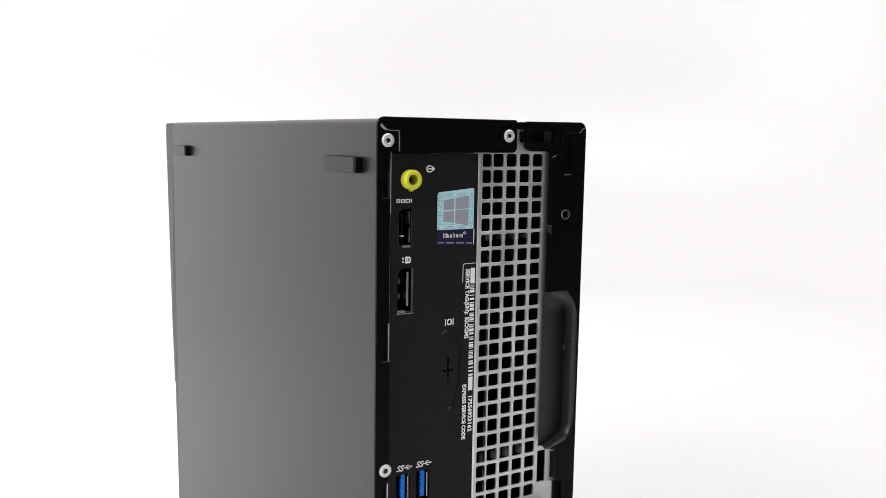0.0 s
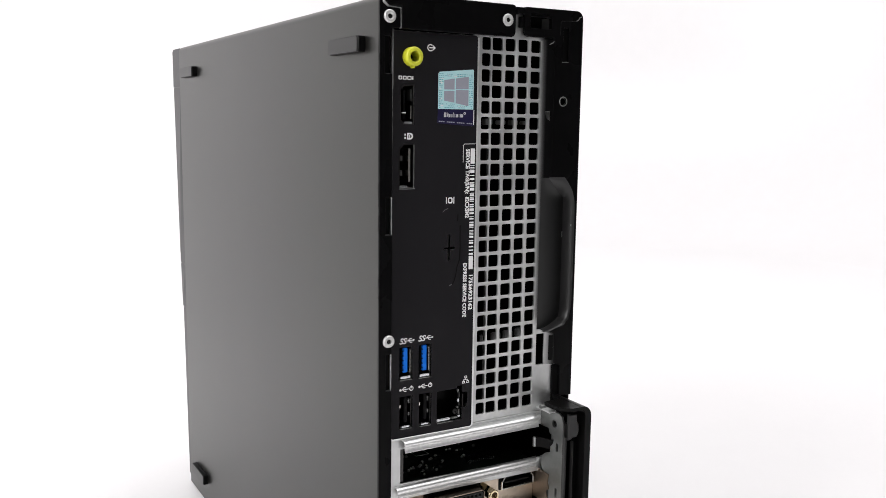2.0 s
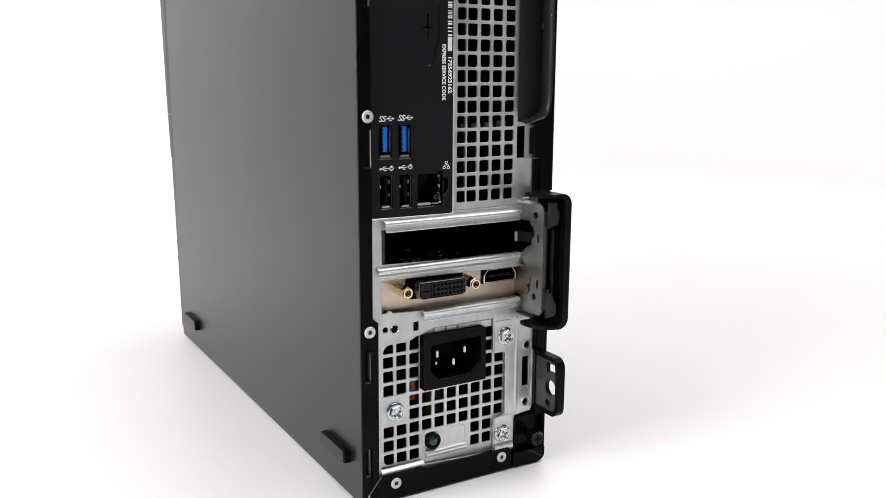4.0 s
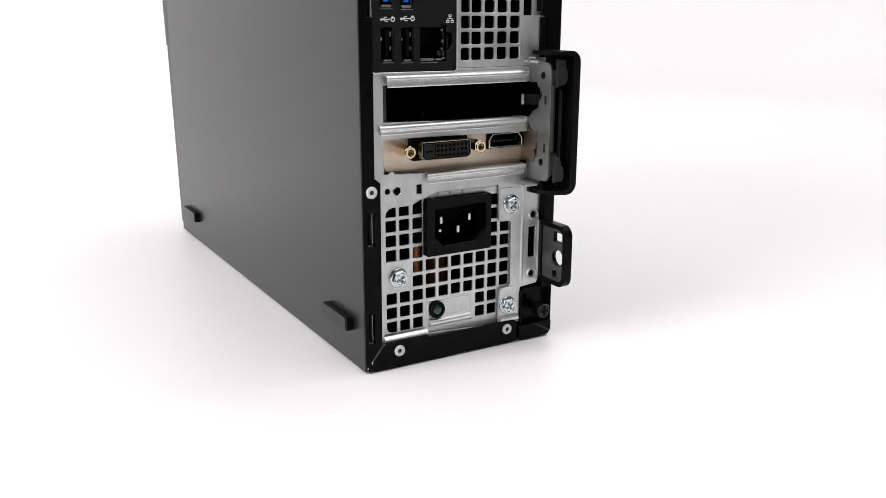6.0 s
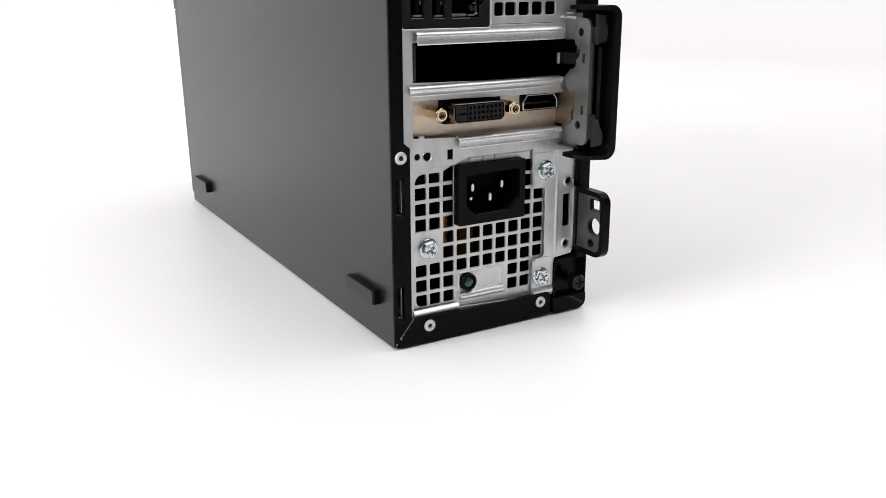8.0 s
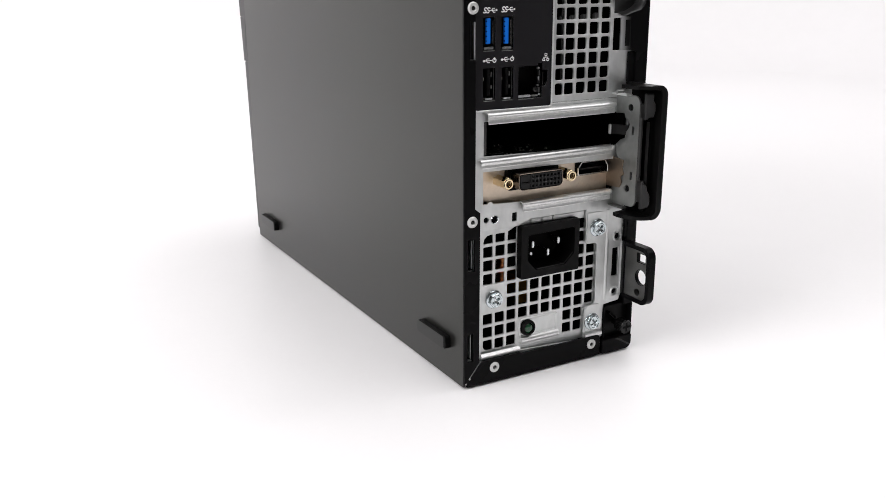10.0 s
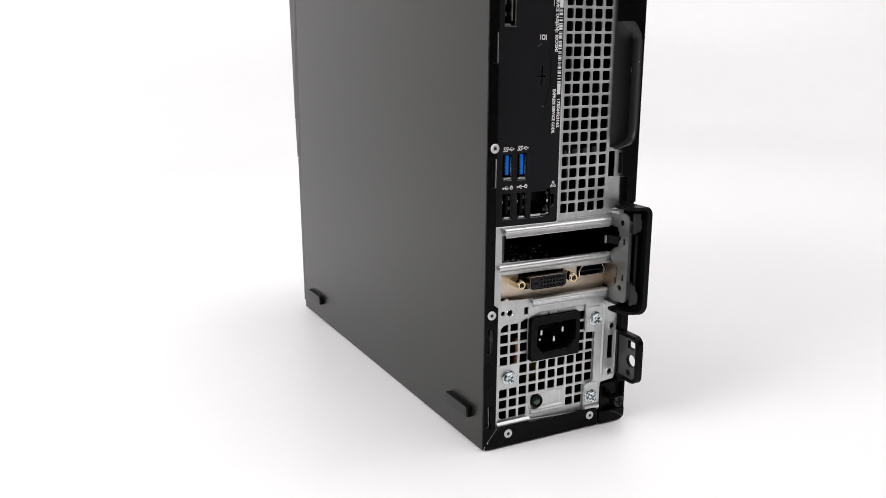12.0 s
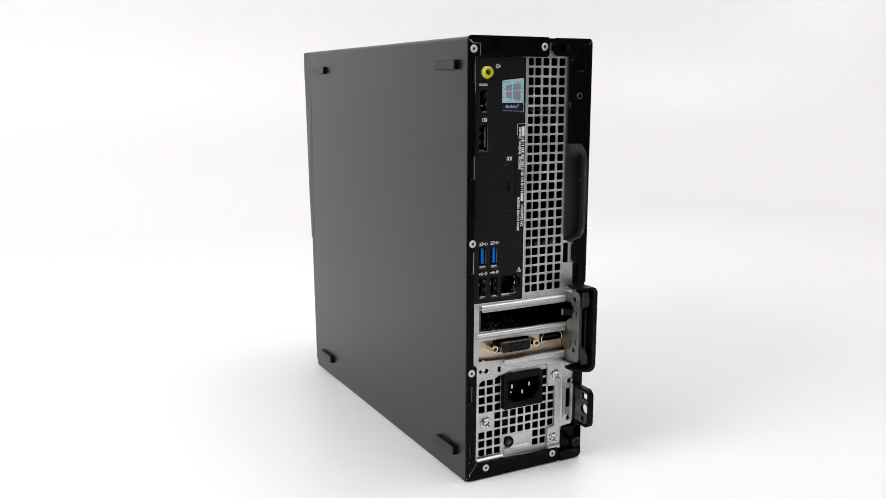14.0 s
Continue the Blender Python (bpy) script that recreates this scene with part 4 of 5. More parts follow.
    for x0, gap, h in ((28.3, 0.55, 1.8), (28.9, 0.6, 1.8), (29.95, 0, 1.5), (30.5, 0.75, 1.25), (31.75, 0.75, 1.25), (32.5, 0, 1.85), (33.05, 0.8, 1.25), (34.3, 0.6, 1.25), (34.9, 0.6, 1.25), (36.0, 0.6, 1.25)):
        for x in {x0, x0 + gap}:
            bm = sheet(rrect(x, 246.4, x + 0.24, 246.4 + h, 0.08), 1.34, 1.42, (), 0, bm)
    bm = sheet(circle(37.6, 248.0, 0.5, 12), 1.34, 1.42, (circle(37.6, 248.0, 0.3, 10),), 0, bm)
    part("printed_mark", bm, WHITE, st)
    bm = None
    for k in range(17):
        if k % 5 != 3:
            bm = sheet(rrect(26.0 + k * 0.9, 244.6 - 0.05 * k, 26.7 + k * 0.9, 245.0 - 0.05 * k, 0), 1.34, 1.42, (), 0, bm)
    part("small_print", bm, GREYPRINT, st)
    part("sticker_edge", stroke([(41.75, 243.6), (41.8, 249.2)], 0.25, 1.3, 1.42), WHITE, st)
    # service label
    lb = part("service_label", sheet(rrect(37.3, 166.0, 43.1, 236.2, (0.2, 0.2, 0.2, 0.8)), 1.4, 1.5), IOBLACK, pc, "black service label with white print and barcode")
    part("label_edge", stroke([(37.25, 229.0), (37.3, 235.6), (37.9, 236.15), (42.8, 236.2)], 0.22, 1.36, 1.42), WHITE, lb)
    part("label_block", sheet(rrect(40.7, 228.4, 42.7, 234.4, 0.1), 1.36, 1.42), WHITE, lb)
    part("label_block", sheet(rrect(40.6, 186.2, 42.6, 191.6, 0.1), 1.36, 1.42), WHITE, lb)
    bm, z = None, 227.8
    while z > 192.6:
        l = rnd.choice((0.28, 0.28, 0.5, 0.75, 1.1))
        bm = sheet(rrect(40.6, z - l, 42.6, z, 0), 1.36, 1.42, (), 0, bm)
        z -= l + rnd.choice((0.3, 0.3, 0.45, 0.9))
    part("barcode", bm, WHITE, lb)
    for txt, x, z, wd, sz in (("SERVICE TAG(S/N):", 38.6, 234.2, 17.7, 2.4), ("82CXSM2", 38.6, 215.4, 8.4, 2.4), ("EXPRESS SERVICE CODE", 38.1, 188.9, 22.0, 2.3), ("17556923162", 40.9, 184.3, 14.3, 2.35)):
        lettering("label_text", txt, sz, x, 1.38, z, -90, WHITE, lb, wd)


build_io()


def build_card():
    """Graphics card in the lower slot, its bracket showing."""
    card = pc
    hdh = [(61.4, 87.5), (78.4, 87.5), (78.4, 91.0), (76.6, 93.5), (63.2, 93.5), (61.4, 91.0)]
    dvh = rrect(25.6, 85.2, 51.0, 94.4, 1.2)
    out = [(9.0, 79.6), (12.6, 79.6), (13.4, 81.2), (14.6, 81.2), (15.6, 79.6), (26.0, 79.4), (79.2, 78.6), (79.2, 95.6), (9.0, 95.6)]
    br = part("card_bracket", sheet(out, 6.0, 6.9, (hdh, dvh), 0.1), NICKEL, card, "tarnished nickel card bracket")
    part("bracket_tab", prism([(6.9, 81.0), (-3.0, 81.6), (-4.2, 84.0), (-3.6, 86.6), (-5.4, 88.0), (-4.4, 91.0), (-5.0, 94.4), (6.9, 95.4)], 79.0, 79.5, "x"), NICKEL_SHADED, br, "tarnished nickel bracket end with its shade painted in")
    part("stamp", stroke(circle(64.6, 83.6, 1.3, 16) + [(65.9, 83.6)], 0.25, 5.9, 6.05), NICKEL, br)
    part("stamp", stroke([(68.6, 84.6), (69.8, 84.6)], 0.25, 5.9, 6.05), NICKEL, br)
    part("stamp", stroke([(68.4, 82.8), (69.6, 82.8)], 0.25, 5.9, 6.05), NICKEL, br)
    part("stamp", stroke([(10.0, 93.0), (14.0, 93.2), (17.6, 91.8), (20.0, 91.6)], 0.22, 5.9, 6.05), NICKEL, br)
    part("stamp", stroke([(10.0, 86.4), (13.6, 86.6), (14.2, 88.6), (12.8, 90.4), (10.0, 90.6)], 0.22, 5.9, 6.05), NICKEL, br)
    # wide video connector
    outer, body = rrect(25.15, 86.15, 47.95, 93.35, (2.3, 2.3, 1.2, 1.2), 5), rrect(25.5, 86.5, 47.6, 93.0, (2.0, 2.0, 0.9, 0.9), 5)
    dv = part("wide_video_port", sheet(body, -2.2, 6.0, (), 0.1), VOID, card, "wide black video connector with pin holes")
    part("connector_shell", sheet(outer, -2.75, 7.0, (body,), 0.22), BRONZE, dv, "dark bronze connector shell", smooth=True)
    part("shell_flange", sheet(rrect(23.4, 85.2, 50.0, 94.9, 1.4), 3.4, 6.6, (outer,), 0.3), PLASTIC, dv)
    pins = [rrect(32.3 + c * 1.88 - 0.58, 87.75 + r * 1.95 - 0.6, 32.3 + c * 1.88 + 0.58, 87.75 + r * 1.95 + 0.6, 0.1, 1) for r in range(3) for c in range(8)]
    part("pin_block", sheet(rrect(31.2, 86.8, 47.0, 92.7, (0.2, 1.4, 0.5, 0.2)), -2.95, -2.15, pins, 0.08), CONN, dv)
    part("blade_block", sheet(rrect(26.0, 86.9, 30.9, 92.6, (1.4, 0.2, 0.2, 0.5)), -2.8, -2.15, (rrect(26.6, 89.2, 30.4, 89.9, 0.1),), 0.1), CONN, dv)
    for x in (19.9, 52.6):
        so = part("hex_standoff", sheet(circle(x + (0.2 if x < 30 else 0), 89.8, 2.65, 6, 0.5), -2.6, 6.0, (circle(x, 89.8, 1.35, 14),), 0.35), GOLD, card, "gold-plated hex standoff")
        part("thread", lathe([(1.3, -1.0), (0, -1.0)], x, 89.8, 14), BRONZE, so)
        part("standoff_rim", lathe([(2.3, -2.6), (2.1, -3.1), (1.5, -3.1), (1.35, -2.0)], x, 89.8, 20), GOLD, so, smooth=True)
    inn = [(61.9, 88.0), (77.9, 88.0), (77.9, 90.9), (76.3, 93.05), (63.5, 93.05), (61.9, 90.9)]
    h = part("small_video_port", sheet(hdh, 4.2, 11, (inn,), 0.15), CHROME, card, "small video port with chrome rim")
    frame_out = rrect(60.8, 87.1, 78.9, 94.6, 0.4)
    part("port_surround", sheet(frame_out, 5.6, 6.4, (hdh,)), PLASTIC, h)
    part("tongue", box(63.6, 5.2, 89.8, 76.2, 10, 90.5), CONN, h)
    part("well", sheet(rrect(61.0, 87.2, 78.8, 93.8, 0), 10.5, 10.9), VOID, h)
    # board and components dimly seen through the empty slot above
    bd = part("circuit_board", box(12, 13, 91.4, 86, 130, 92.8), BOARD, card, "dark circuit board with small components")
    rnd = random.Random(3)
    for x, yy in ((60.4, 52.4), (67.5, 52.2), (54.3, 59.5), (62.6, 42.2)):
        own = bmesh.new()
        bmesh.ops.create_cone(own, segments=14, radius1=0.9, radius2=0.9, depth=1.8, cap_ends=True)
        bmesh.ops.bevel(own, geom=own.edges[:], offset=0.25, segments=1, affect="EDGES", clamp_overlap=True)
        bmesh.ops.translate(own, verts=own.verts, vec=(x, yy, 93.7))
        part("capacitor", own, CHROME, bd, smooth=True)
    for x, yy in ((61.3, 50.6), (59.4, 50.8), (66.4, 50.0), (62.5, 42.1), (59.8, 43.6), (54.0, 58.2), (51.5, 62.2), (56.9, 45.9), (45.9, 38.1), (35.9, 29.9), (31.4, 34.0), (58.1, 26.6), (71.7, 44.2), (36.0, 46.4), (34.3, 34.0), (32.4, 43.3), (49.7, 42.2), (37.9, 33.6), (34.6, 25.8), (60.0, 34.7), (40.0, 38.0), (47.0, 33.0), (42.0, 28.0), (28.0, 30.0)):
        for k in range(3):
            dx, dy, w = rnd.uniform(-1.8, 1.8), rnd.uniform(-1.5, 1.5), rnd.uniform(0.4, 1.1)
            part("chip", box(x + dx, yy + dy, 92.8, x + dx + w, yy + dy + 1.2, 93.6, 0.12), PLASTIC, bd)
            # blobs added large and pale to give the dark board its glints
            own = bmesh.new()
            bmesh.ops.create_uvsphere(own, u_segments=8, v_segments=6, radius=0.5 + 0.3 * w)
            bmesh.ops.translate(own, verts=own.verts, vec=(x + dx + 0.5 * w, yy + dy - 0.5, 92.95))
            part("solder_glint", own, RIVET if k < 2 else LOOP, bd, smooth=True)
    for x, yy in ((52.4, 71.6), (66.3, 70.6)):
        part("header_pin", box(x - 0.2, yy, 92.8, x + 0.2, yy + 0.5, 96.2), CHROME, bd)
        part("header_foot", box(x - 0.9, yy - 0.2, 92.8, x + 0.9, yy + 0.9, 93.8, 0.2), PLASTIC, bd)
    # wound choke: a row of arched turns on a dark core
    part("choke_core", box(59.0, 27.6, 92.8, 72.6, 31.4, 93.9, 0.4), PLASTIC, bd)
    for k in range(12):
        x = 59.6 + k * 1.08
        arch = [(29.5 - 3.4 * math.cos(a), 92.8 + 2.2 * math.sin(a)) for a in [math.pi * q / 8 for q in range(9)]]
        arch += [(29.5 + 2.9 * math.cos(a), 92.8 + 1.75 * math.sin(a)) for a in [math.pi * q / 8 for q in range(9)]]
        part("wire_turn", prism(arch, x, x + 0.34, "x"), BRIGHT, bd)
    # thin white outline printed round a socket
    for a, b in (((40.9, 76.0), (41.2, 44.5)), ((41.2, 44.5), (47.8, 44.3)), ((47.8, 44.3), (46.8, 82.0))):
        d = Vector((b[0] - a[0], b[1] - a[1])).normalized()
        n = Vector((-d.y, d.x)) * (0.36 if abs(d.x) > 0.5 else 0.2)
        part("outline_print", prism([(a[0] - n.x, a[1] - n.y), (b[0] - n.x, b[1] - n.y), (b[0] + n.x, b[1] + n.y), (a[0] + n.x, a[1] + n.y)], 92.8, 93.0, "z"), WHITE, bd)


build_card()


def build_latch():
    """Card retention latch, swung out from the rear: zinc plate in a black plastic cover."""
    lt = pc
    holes = [circle(-7.6, 117.9, 1.6, 16), rrect(-10.4, 106.2, -9.0, 109.8, 0.2), rrect(-10.5, 86.2, -9.1, 89.8, 0.2), circle(-7.6, 81.9, 1.6, 16)]
    out = [(2.4, 123.4), (-10.6, 123.2), (-12.4, 122.2), (-13.2, 120.2), (-13.2, 77.0), (-12.4, 75.0), (-10.8, 74.2), (2.8, 73.4), (3.2, 79.5), (2.8, 81.0), (-2.4, 82.6), (-4.6, 83.6), (-4.8, 90.6), (-2.6, 93.2), (0.0, 95.6), (1.4, 97.6), (1.5, 100.4), (-1.6, 103.1), (-4.9, 104.5), (-5.3, 107.2), (-6.9, 108.9), (-7.4, 110.6), (-6.5, 112.2), (-4.4, 113.0), (-3.6, 115.0), (2.0, 114.6)]
    pl = part("latch_plate", sheet(out, 79.6, 80.6, holes, 0.15, None, "yz"), LATCH, lt, "grey zinc latch plate with round holes")
    part("hole_back", box(80.75, -11.2, 79.5, 80.95, -5.6, 120.0), VOID, pl)
    part("plate_fold", prism([(79.7, -13.2), (80.4, -14.0), (81.4, -14.0), (81.4, -13.4), (80.6, -13.0)], 77.0, 120.2, "z"), LATCHDARK, pl)
    upper = [(79.4, 113.6), (81.2, 113.8), (81.6, 114.4), (84.0, 114.4), (85.0, 116.6), (85.1, 119.8), (83.9, 121.4), (83.8, 124.6), (79.4, 124.8)]
    lower = [(79.4, 85.8), (81.4, 85.6), (82.4, 84.6), (83.2, 82.0), (84.4, 80.4), (84.7, 79.0), (84.7, 76.2), (83.8, 74.6), (79.4, 74.4)]
    for ear in (upper, lower):
        part("plate_ear", sheet(ear, -17.4, -16.2, (), 0.5), SATIN, pl, smooth=True)
    part("plate_bridge", box(80.0, -16.8, 77.5, 80.8, -13.2, 87.0), LATCHDARK, pl)
    part("plate_bridge", box(80.0, -16.8, 114.0, 80.8, -13.2, 120.0), LATCHDARK, pl)
    part("pivot_pin", prism([(a, b) for a, b in circle(-1.6, 124.3, 0.9, 14)], 76.4, 79.8, "x"), LATCH, pl, smooth=True)
    part("top_fold", box(76.4, -8.0, 123.0, 80.0, 1.8, 123.8, 0.2), STEEL, pl)
    part("low_fold", box(77.0, -8.0, 72.8, 80.0, 1.8, 73.6, 0.2), LOOP, pl)
    # tab bent from the plate; shaded body and lit tip set by separate materials
    part("slot_tongue_shaded", prism([(80.5, -8.2), (81.3, -6.4), (80.9, -4.6), (78.4, 0.6), (76.6, 2.6), (76.0, 2.1), (77.8, 0.2), (80.1, -4.8), (80.6, -6.4)], 105.5, 109.8, "z"), PLASTIC, pl)
    part("tongue_root_shaded", box(80.65, -8.2, 106.4, 81.2, -5.0, 113.0, 0.2), SHELL, pl)
    part("tongue_tip_lit", box(75.6, 0.9, 105.4, 76.6, 2.4, 109.9, 0.3), STEEL, pl)
    # cover: top, outer and bottom walls with a rolled rim
    ring = [(84.0, 69.3)] + [(89.6 - 4.6 + 4.6 * math.cos(a), 69.3 + 4.6 + 4.6 * math.sin(a)) for a in [radians(-90 + 15 * k) for k in range(7)]] \
        + [(89.6 - 4.6 + 4.6 * math.cos(a), 128.2 - 4.6 + 4.6 * math.sin(a)) for a in [radians(15 * k) for k in range(7)]] + [(84.0, 128.2), (84.0, 126.6)] \
        + [(86.4 - 2.6 + 2.6 * math.cos(a), 126.6 - 2.6 + 2.6 * math.sin(a)) for a in [radians(90 - 18 * k) for k in range(6)]] \
        + [(86.4 - 2.6 + 2.6 * math.cos(a), 71.2 + 2.6 + 2.6 * math.sin(a)) for a in [radians(-18 * k) for k in range(6)]] + [(84.0, 71.2)]
    cv = part("latch_cover", sheet(ring, -19.4, 0.2, (), 1.1), PLASTIC, lt, "black plastic latch cover with rounded corners", smooth=True)
    part("cover_rib", box(82.6, -16.2, 84.4, 83.3, -14.6, 112.4, 0.2), LATCHDARK, cv)
    part("cover_wall", box(84.2, -13.5, 72.0, 87.0, -12.5, 124.4), PLASTIC, cv)
    part("cover_top", prism([(74.8, -6.4), (85.5, -5.0), (85.5, -19.3), (79.6, -19.3), (76.0, -16.0), (74.4, -11.0)], 126.6, 128.1, "z", 0.2), PLASTIC, cv)
    part("cover_base", prism([(75.2, -4.2), (85.5, -3.0), (85.5, -19.4), (82.6, -19.1), (79.6, -17.8), (77.0, -15.0), (75.3, -11.2), (74.7, -7.4)], 69.4, 71.0, "z", 0.2), PLASTIC, cv)


build_latch()


def build_padlock_tab():
    out = rrect(-16.4, 26.4, 3.6, 54.0, (4.6, 0.3, 0.3, 4.6), 5)
    holes = [rrect(-13.4, 46.0, -7.2, 50.8, 0.5), circle(-10.4, 39.2, 3.9, 24), circle(-8.6, 31.6, 1.8, 16)]
    tab = part("padlock_loop", sheet(rrect(-16.0, 26.8, 3.6, 53.6, (4.2, 0.3, 0.3, 4.2), 5), 88.2, 90.2, holes, 0.25, None, "yz"), LOOP, pc, "black steel padlock loop with three holes", smooth=True)
    rim_o, rim_i = out, rrect(-14.4, 28.4, 3.6, 52.0, (3.2, 0.3, 0.3, 3.2), 5)
    part("loop_rim", sheet(rim_o, 87.7, 91.4, (rim_i,), 0.5, None, "yz"), BLACK, tab, smooth=True)
    for hole, wall in ((circle(-10.4, 39.2, 3.9, 24), circle(-10.4, 39.2, 3.6, 24)), (rrect(-13.4, 46.0, -7.2, 50.8, 0.5), rrect(-13.1, 46.3, -7.5, 50.5, 0.4))):
        part("hole_wall", sheet(hole, 88.35, 90.15, (wall,), 0, None, "yz"), BLACK, tab)
    part("loop_fold", box(86.8, 1.2, 28.0, 88.5, 2.6, 54.4, 0.5), LOOP, tab)
    part("fold_edge", box(86.4, 1.4, 28.2, 86.8, 2.2, 54.2, 0.15), STEEL, tab)
    part("hole_back", box(90.5, -10.8, 29.4, 90.7, -6.4, 33.8), VOID, tab)


build_padlock_tab()


def build_right_cover():
    """Black removable cover's rear edge with finger recess, top cap, and corner block."""
    rc = pc
    hole = circle(84.6, 253.6, 1.6, 20)
    edge_line = [(78.7, 222.4), (86.7, 222.3), (88.8, 220.0), (91.1, 216.5), (92.3, 212.5), (92.6, 208.0), (92.75, 183.0), (92.5, 170.0), (92.1, 165.0), (91.2, 161.2), (88.8, 158.6), (83.9, 157.5), (80.4, 156.3), (78.0, 156.6)]
    top = [(66.6, 278.8), (65.0, 279.5), (64.4, 281.0), (64.4, 289.8), (64.9, 290.3), (W - 3.2, 290.5), (W - 1.9, 290.2), (W - 0.9, 289.4), (W - 0.3, 288.4), (W - 0.1, 287.2), (W - 0.1, 127.0), (87.4, 127.0), (87.2, 141.0), (84.0, 142.0), (83.6, 155.6), *reversed(edge_line), (78.8, 222.8), (79.6, 224.0), (79.6, 277.0), (78.4, 278.8)]
    cap = part("cover_cap", sheet(top, -0.2, 1.6, (rrect(67.0, 282.2, 77.6, 286.8, 0.4), hole, rrect(83.8, 269.6, 86.6, 283.4, 0.3) ), 0.15), BLACK, rc, "black enamelled cover edge with square slot")
    part("slot_back", box(66.6, 4.2, 281.6, 78.2, 4.8, 287.4), VOID, cap)
    part("slot_return", prism([(75.2, 3.6), (77.9, 1.7), (78.2, 2.2), (75.6, 4.0)], 282.3, 286.7, "z"), LATCHDARK, cap)
    part("slot_return", box(67.2, 1.7, 281.9, 77.6, 3.6, 282.25), LOOP, cap)
    part("cap_ridge", box(67.0, -0.55, 287.5, 77.4, -0.1, 288.0, 0.15), KNOB, cap)
    part("hinge_lug", box(62.5, 0.4, 282.2, 64.1, 2.6, 286.4, 0.2), PLASTIC, cap)
    part("hinge_bridge", box(60.2, -0.1, 287.2, 64.6, 2.0, 290.0, 0.3), BLACK, cap)
    part("column_curve", prism([(79.5, -0.1), (78.9, 0.0), (77.6, 0.6), (76.2, 1.5), (75.2, 2.3), (76.0, 3.4), (79.8, 1.4)], 222.2, 278.4, "z"), SHADE_COLUMN, rc, smooth=True)
    part("hole_rim", lathe([(2.1, -0.15), (2.0, -0.35), (1.7, -0.35), (1.55, 0.6)], 84.6, 253.6, 22), LATCH, cap, smooth=True)
    part("edge_bend", stroke([(82.1, 280.5), (82.2, 285.4), (82.8, 286.0), (90.2, 286.4)], 0.22, -0.3, 0.2), LATCHDARK, cap)
    part("edge_bend", stroke([(90.2, 286.4), (91.2, 286.9), (91.9, 287.9), (92.9, 288.3)], 0.3, -0.34, 0.2), LATCH, cap)
    part("torn_edge", stroke([(77.2, 276.4), (78.4, 276.9), (79.4, 277.9)], 0.3, -0.1, 0.4), LATCH, cap)
    part("slot_back", box(83.4, 0.7, 269.2, 87.0, 1.5, 283.8), PLASTIC, cap)
    part("slot_foot", stroke([(83.4, 269.5), (86.6, 269.7)], 0.25, -0.28, 0.3), LATCH, cap)
    # finger recess: sloping floor, and a rolled wall from the flange edge down to it
    inner = [(78.7, 0.3, 222.1), (84.6, 2.7, 217.4), (88.2, 4.2, 214.9), (90.1, 5.0, 213.2), (90.25, 5.0, 211.0), (90.25, 5.0, 207.0), (90.2, 5.0, 183.0),
             (90.1, 5.0, 170.0), (90.05, 5.0, 164.8), (89.0, 4.7, 161.2), (86.9, 4.2, 159.9), (83.0, 3.5, 158.4), (80.2, 3.0, 157.7), (77.9, 2.6, 157.4)]
    bm = bmesh.new()
    rows = []
    for (ox, oz), (ix, iy, iz) in zip(edge_line, inner):
        row = []
        for k in range(8):
            t = k / 7
            row.append(bm.verts.new((ox + (ix - ox) * t ** 0.75, -0.2 + (iy + 0.2) * t ** 1.4, oz + (iz - oz) * t ** 0.75)))
        rows.append(row)
    for a, b in zip(rows, rows[1:]):
        for k in range(7):
            bm.faces.new((a[k], a[k + 1], b[k + 1], b[k]))
    part("recess_wall", bm, SATIN, rc, "rolled black wall of the finger recess", smooth=True)
    # one dished sheet from the vent's edge into the recess
    fine = []
    for (p, q) in zip(inner, inner[1:]):
        steps = max(1, int(abs(p[2] - q[2]) / 2.5))
        fine += [tuple(Vector(p).lerp(Vector(q), k / steps)) for k in range(steps)]
    fine.append(inner[-1])
    bm = bmesh.new()
    rows = []
    for ix, iy, iz in fine:
        row = []
        for k in range(13):
            t = k / 12
            sag = 0.35 * math.sin(math.pi * t) * min(1.0, (ix - 77.0) / 8.0)
            row.append(bm.verts.new((75.2 + (ix - 75.2) * t, 2.3 + (iy - 2.3) * t + sag + 0.05, iz)))
        rows.append(row)
    for a, b in zip(rows, rows[1:]):
        for k in range(12):
            bm.faces.new((a[k], a[k + 1], b[k + 1], b[k]))
    part("recess_floor", bm, SHADE_FLOOR, rc, "dished black floor of the finger recess", smooth=True)
    for x, y, z, l in ((89.9, 4.75, 196.2, 2.4), (91.9, 1.0, 189.6, 0.5), (92.0, 0.9, 188.6, 0.3)):
        part("paint_nick", box(x, y - 0.15, z, x + 0.22, y + 0.1, z + l), LATCH, rc)
    part("bent_tab", prism([(76.0, 249.4), (78.1, 249.6), (78.1, 245.8), (77.2, 246.4)], -0.1, 0.9, "y", 0.2), LATCHDARK, rc)
    # strip below the recess down to the latch
    part("low_column", prism([(84.0, 0.0), (83.2, 0.25), (82.2, 0.9), (81.2, 1.5), (79.8, 1.96), (80.4, 2.6), (84.2, 1.2)], 141.8, 156.4, "z"), SHADE_LOW, rc, smooth=True)
    # the notch's soft darkness, put in as a black strip over the column
    part("column_dent_dark", prism([(81.6, 0.95), (82.2, 0.55), (83.4, 0.05), (83.6, 0.3), (82.2, 1.2)], 143.6, 154.6, "z", 0.1), PLASTIC, rc)
    part("lower_gap", box(84.2, 1.2, 124.8, 87.4, 1.9, 141.0), VOID, rc)
    part("lower_strip", box(88.0, 0.2, 22.6, W - 0.1, 1.4, 69.0, 0.3), BLACK, rc)
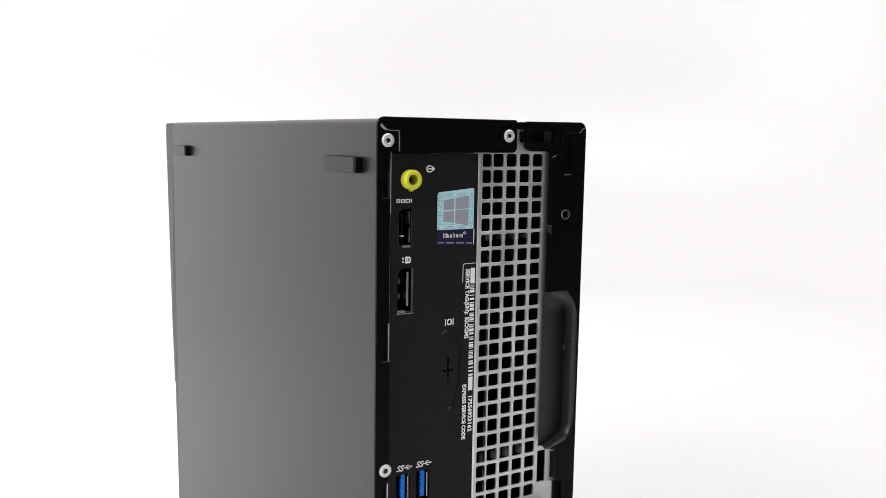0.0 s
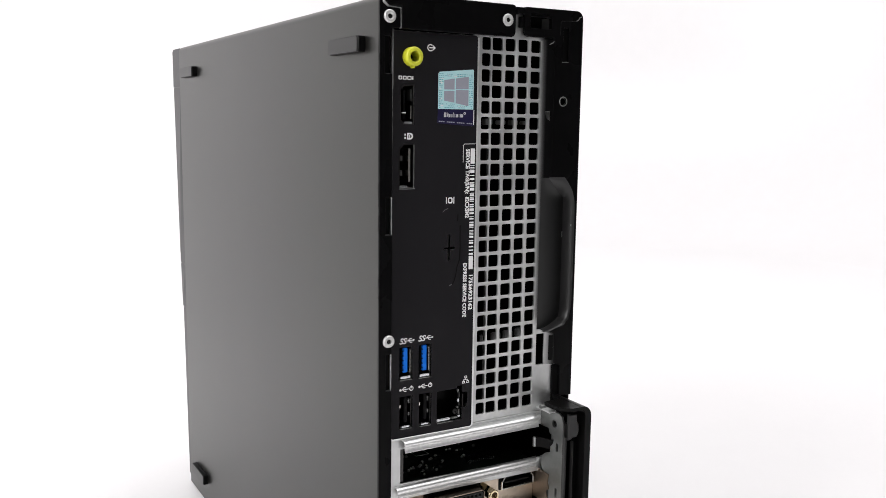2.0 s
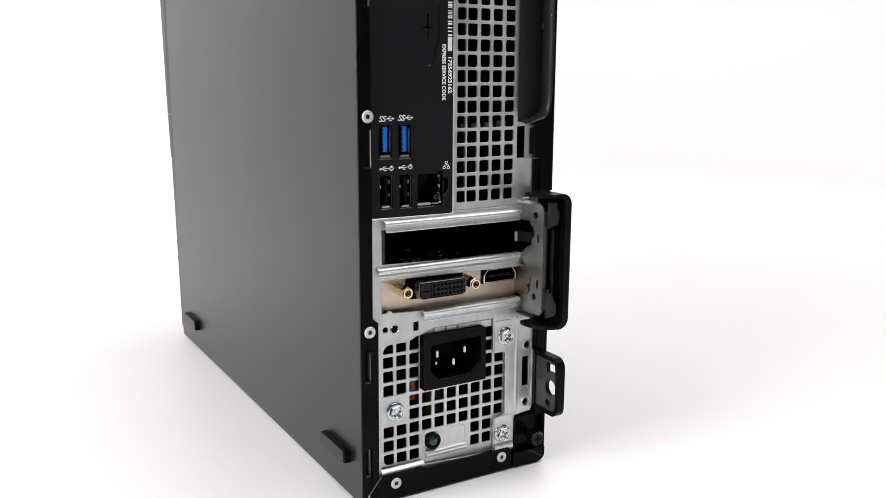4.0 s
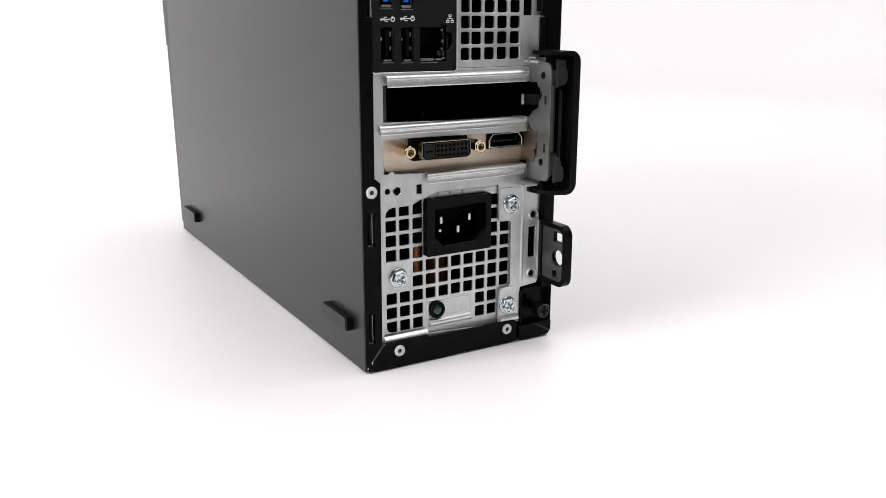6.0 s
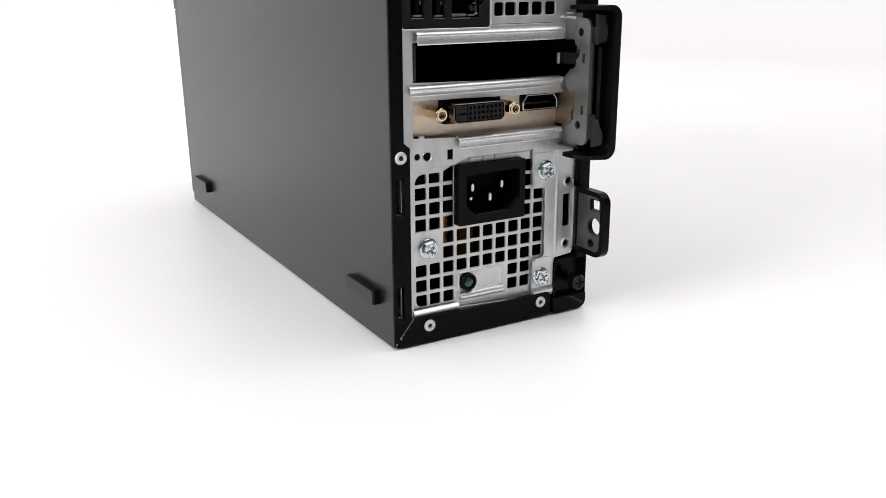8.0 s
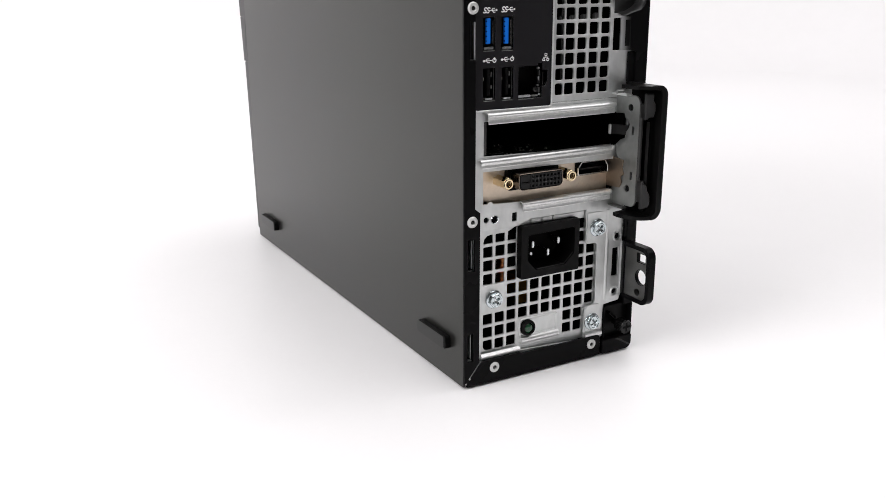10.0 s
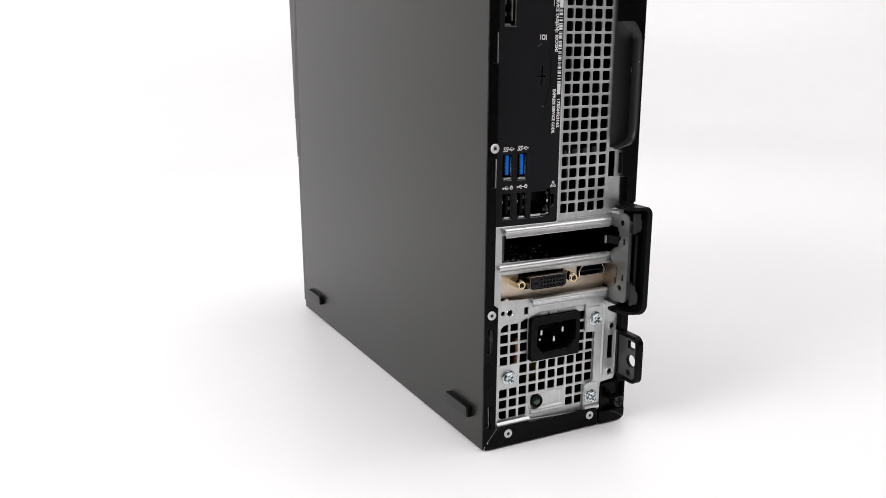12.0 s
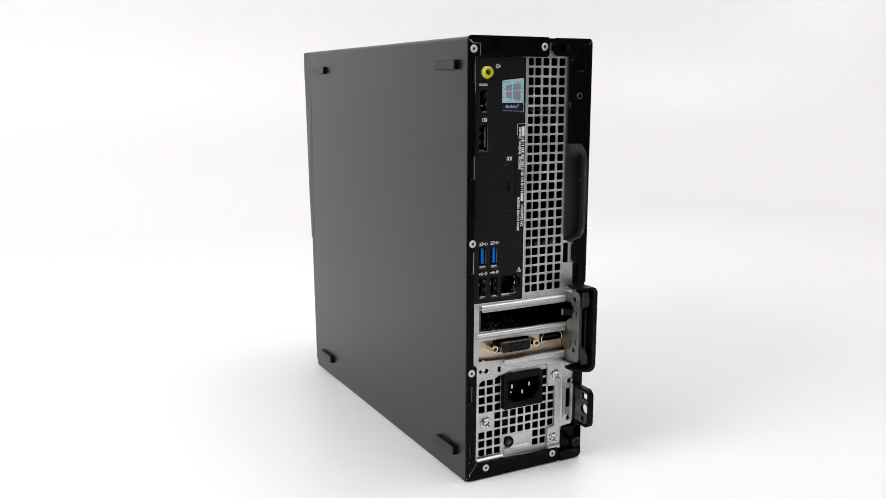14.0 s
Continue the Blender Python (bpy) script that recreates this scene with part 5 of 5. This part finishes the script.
    part("strip_notch", box(86.6, 0.6, 56.4, 90.6, 1.9, 66.0, 0.3), BLACK, rc)
    for x, z, l in ((93.3, 195.0, 0.5), (93.4, 166.2, 0.9), (93.2, 158.0, 1.2), (91.0, 201.5, 0.5), (93.4, 141.5, 0.6)):
        part("paint_nick", stroke([(x - 0.1, z), (x, z + l)], 0.28, -0.16, 0.1), LATCH, rc)
    # corner block and thumbscrew
    blk = part("corner_block", sheet(rrect(77.6, 6.2, W - 0.5, 23.2, (0.3, 0.3, 0.4, 1.8)), 3.4, 4.2), PLASTIC, rc, "black steel corner with bent lower lip")
    part("block_frame", sheet(rrect(77.2, 0.4, W - 0.3, 23.4, (0.4, 2.4, 0.4, 1.8), 4), 1.0, 3.6, (rrect(78.1, 6.4, W - 1.1, 22.6, (0.3, 0.3, 0.3, 1.4)),), 0.25), BLACK, blk)
    part("corner_lip", sheet(rrect(75.9, 0.0, W - 0.4, 6.7, (0.4, 3.2, 0.4, 0.4), 5), -0.5, 1.2, (), 0.4), BLACK, blk)
    part("lip_crease", prism([(83.6, 6.6), (86.2, 6.0), (92.6, 2.0), (92.2, 1.4), (85.8, 5.2), (83.6, 5.9)], -0.75, -0.3, "y", 0.15), KNOB, blk)
    part("corner_side", box(W - 1.4, -0.3, 4.6, W - 0.3, 2.2, 23.4, 0.4), BLACK, blk)
    part("block_strut", prism([(80.2, 19.4), (81.0, 20.2), (84.6, 16.8), (83.8, 16.0)], 0.6, 3.4, "y", 0.15), KNOB, blk)
    kx, kz = 85.4, 13.8
    bm = bmesh.new()
    n = 44
    prof = [(1.4, 3.4), (1.4, -0.6), (3.1, -0.6), (3.4, -1.0), (3.4, -5.6), (3.0, -6.1), (0.0, -6.1)]
    rings = []
    for r, yy in prof:
        rings.append([bm.verts.new((kx + (r * (1 - 0.05 * (k % 2) * (r > 3.2))) * math.cos(2 * math.pi * k / n), yy, kz + (r * (1 - 0.05 * (k % 2) * (r > 3.2))) * math.sin(2 * math.pi * k / n))) for k in range(n)] if r > 0 else [bm.verts.new((kx, yy, kz))])
    for p, q in zip(rings, rings[1:]):
        for k in range(n):
            j = (k + 1) % n
            bm.faces.new((p[k], p[j], q[0]) if len(q) == 1 else (p[k], p[j], q[j], q[k]))
    ts = part("thumbscrew", bm, KNOB, pc, "knurled black thumbscrew")
    part("screw_slot", sheet([(kx - 2.2, kz - 0.5), (kx + 2.2, kz - 0.5), (kx + 2.2, kz + 0.5), (kx - 2.2, kz + 0.5)], -6.16, -6.0), VOID, ts)
    part("screw_slot", sheet([(kx - 0.5, kz - 2.2), (kx + 0.5, kz - 2.2), (kx + 0.5, kz + 2.2), (kx - 0.5, kz + 2.2)], -6.18, -6.0), VOID, ts)


build_right_cover()
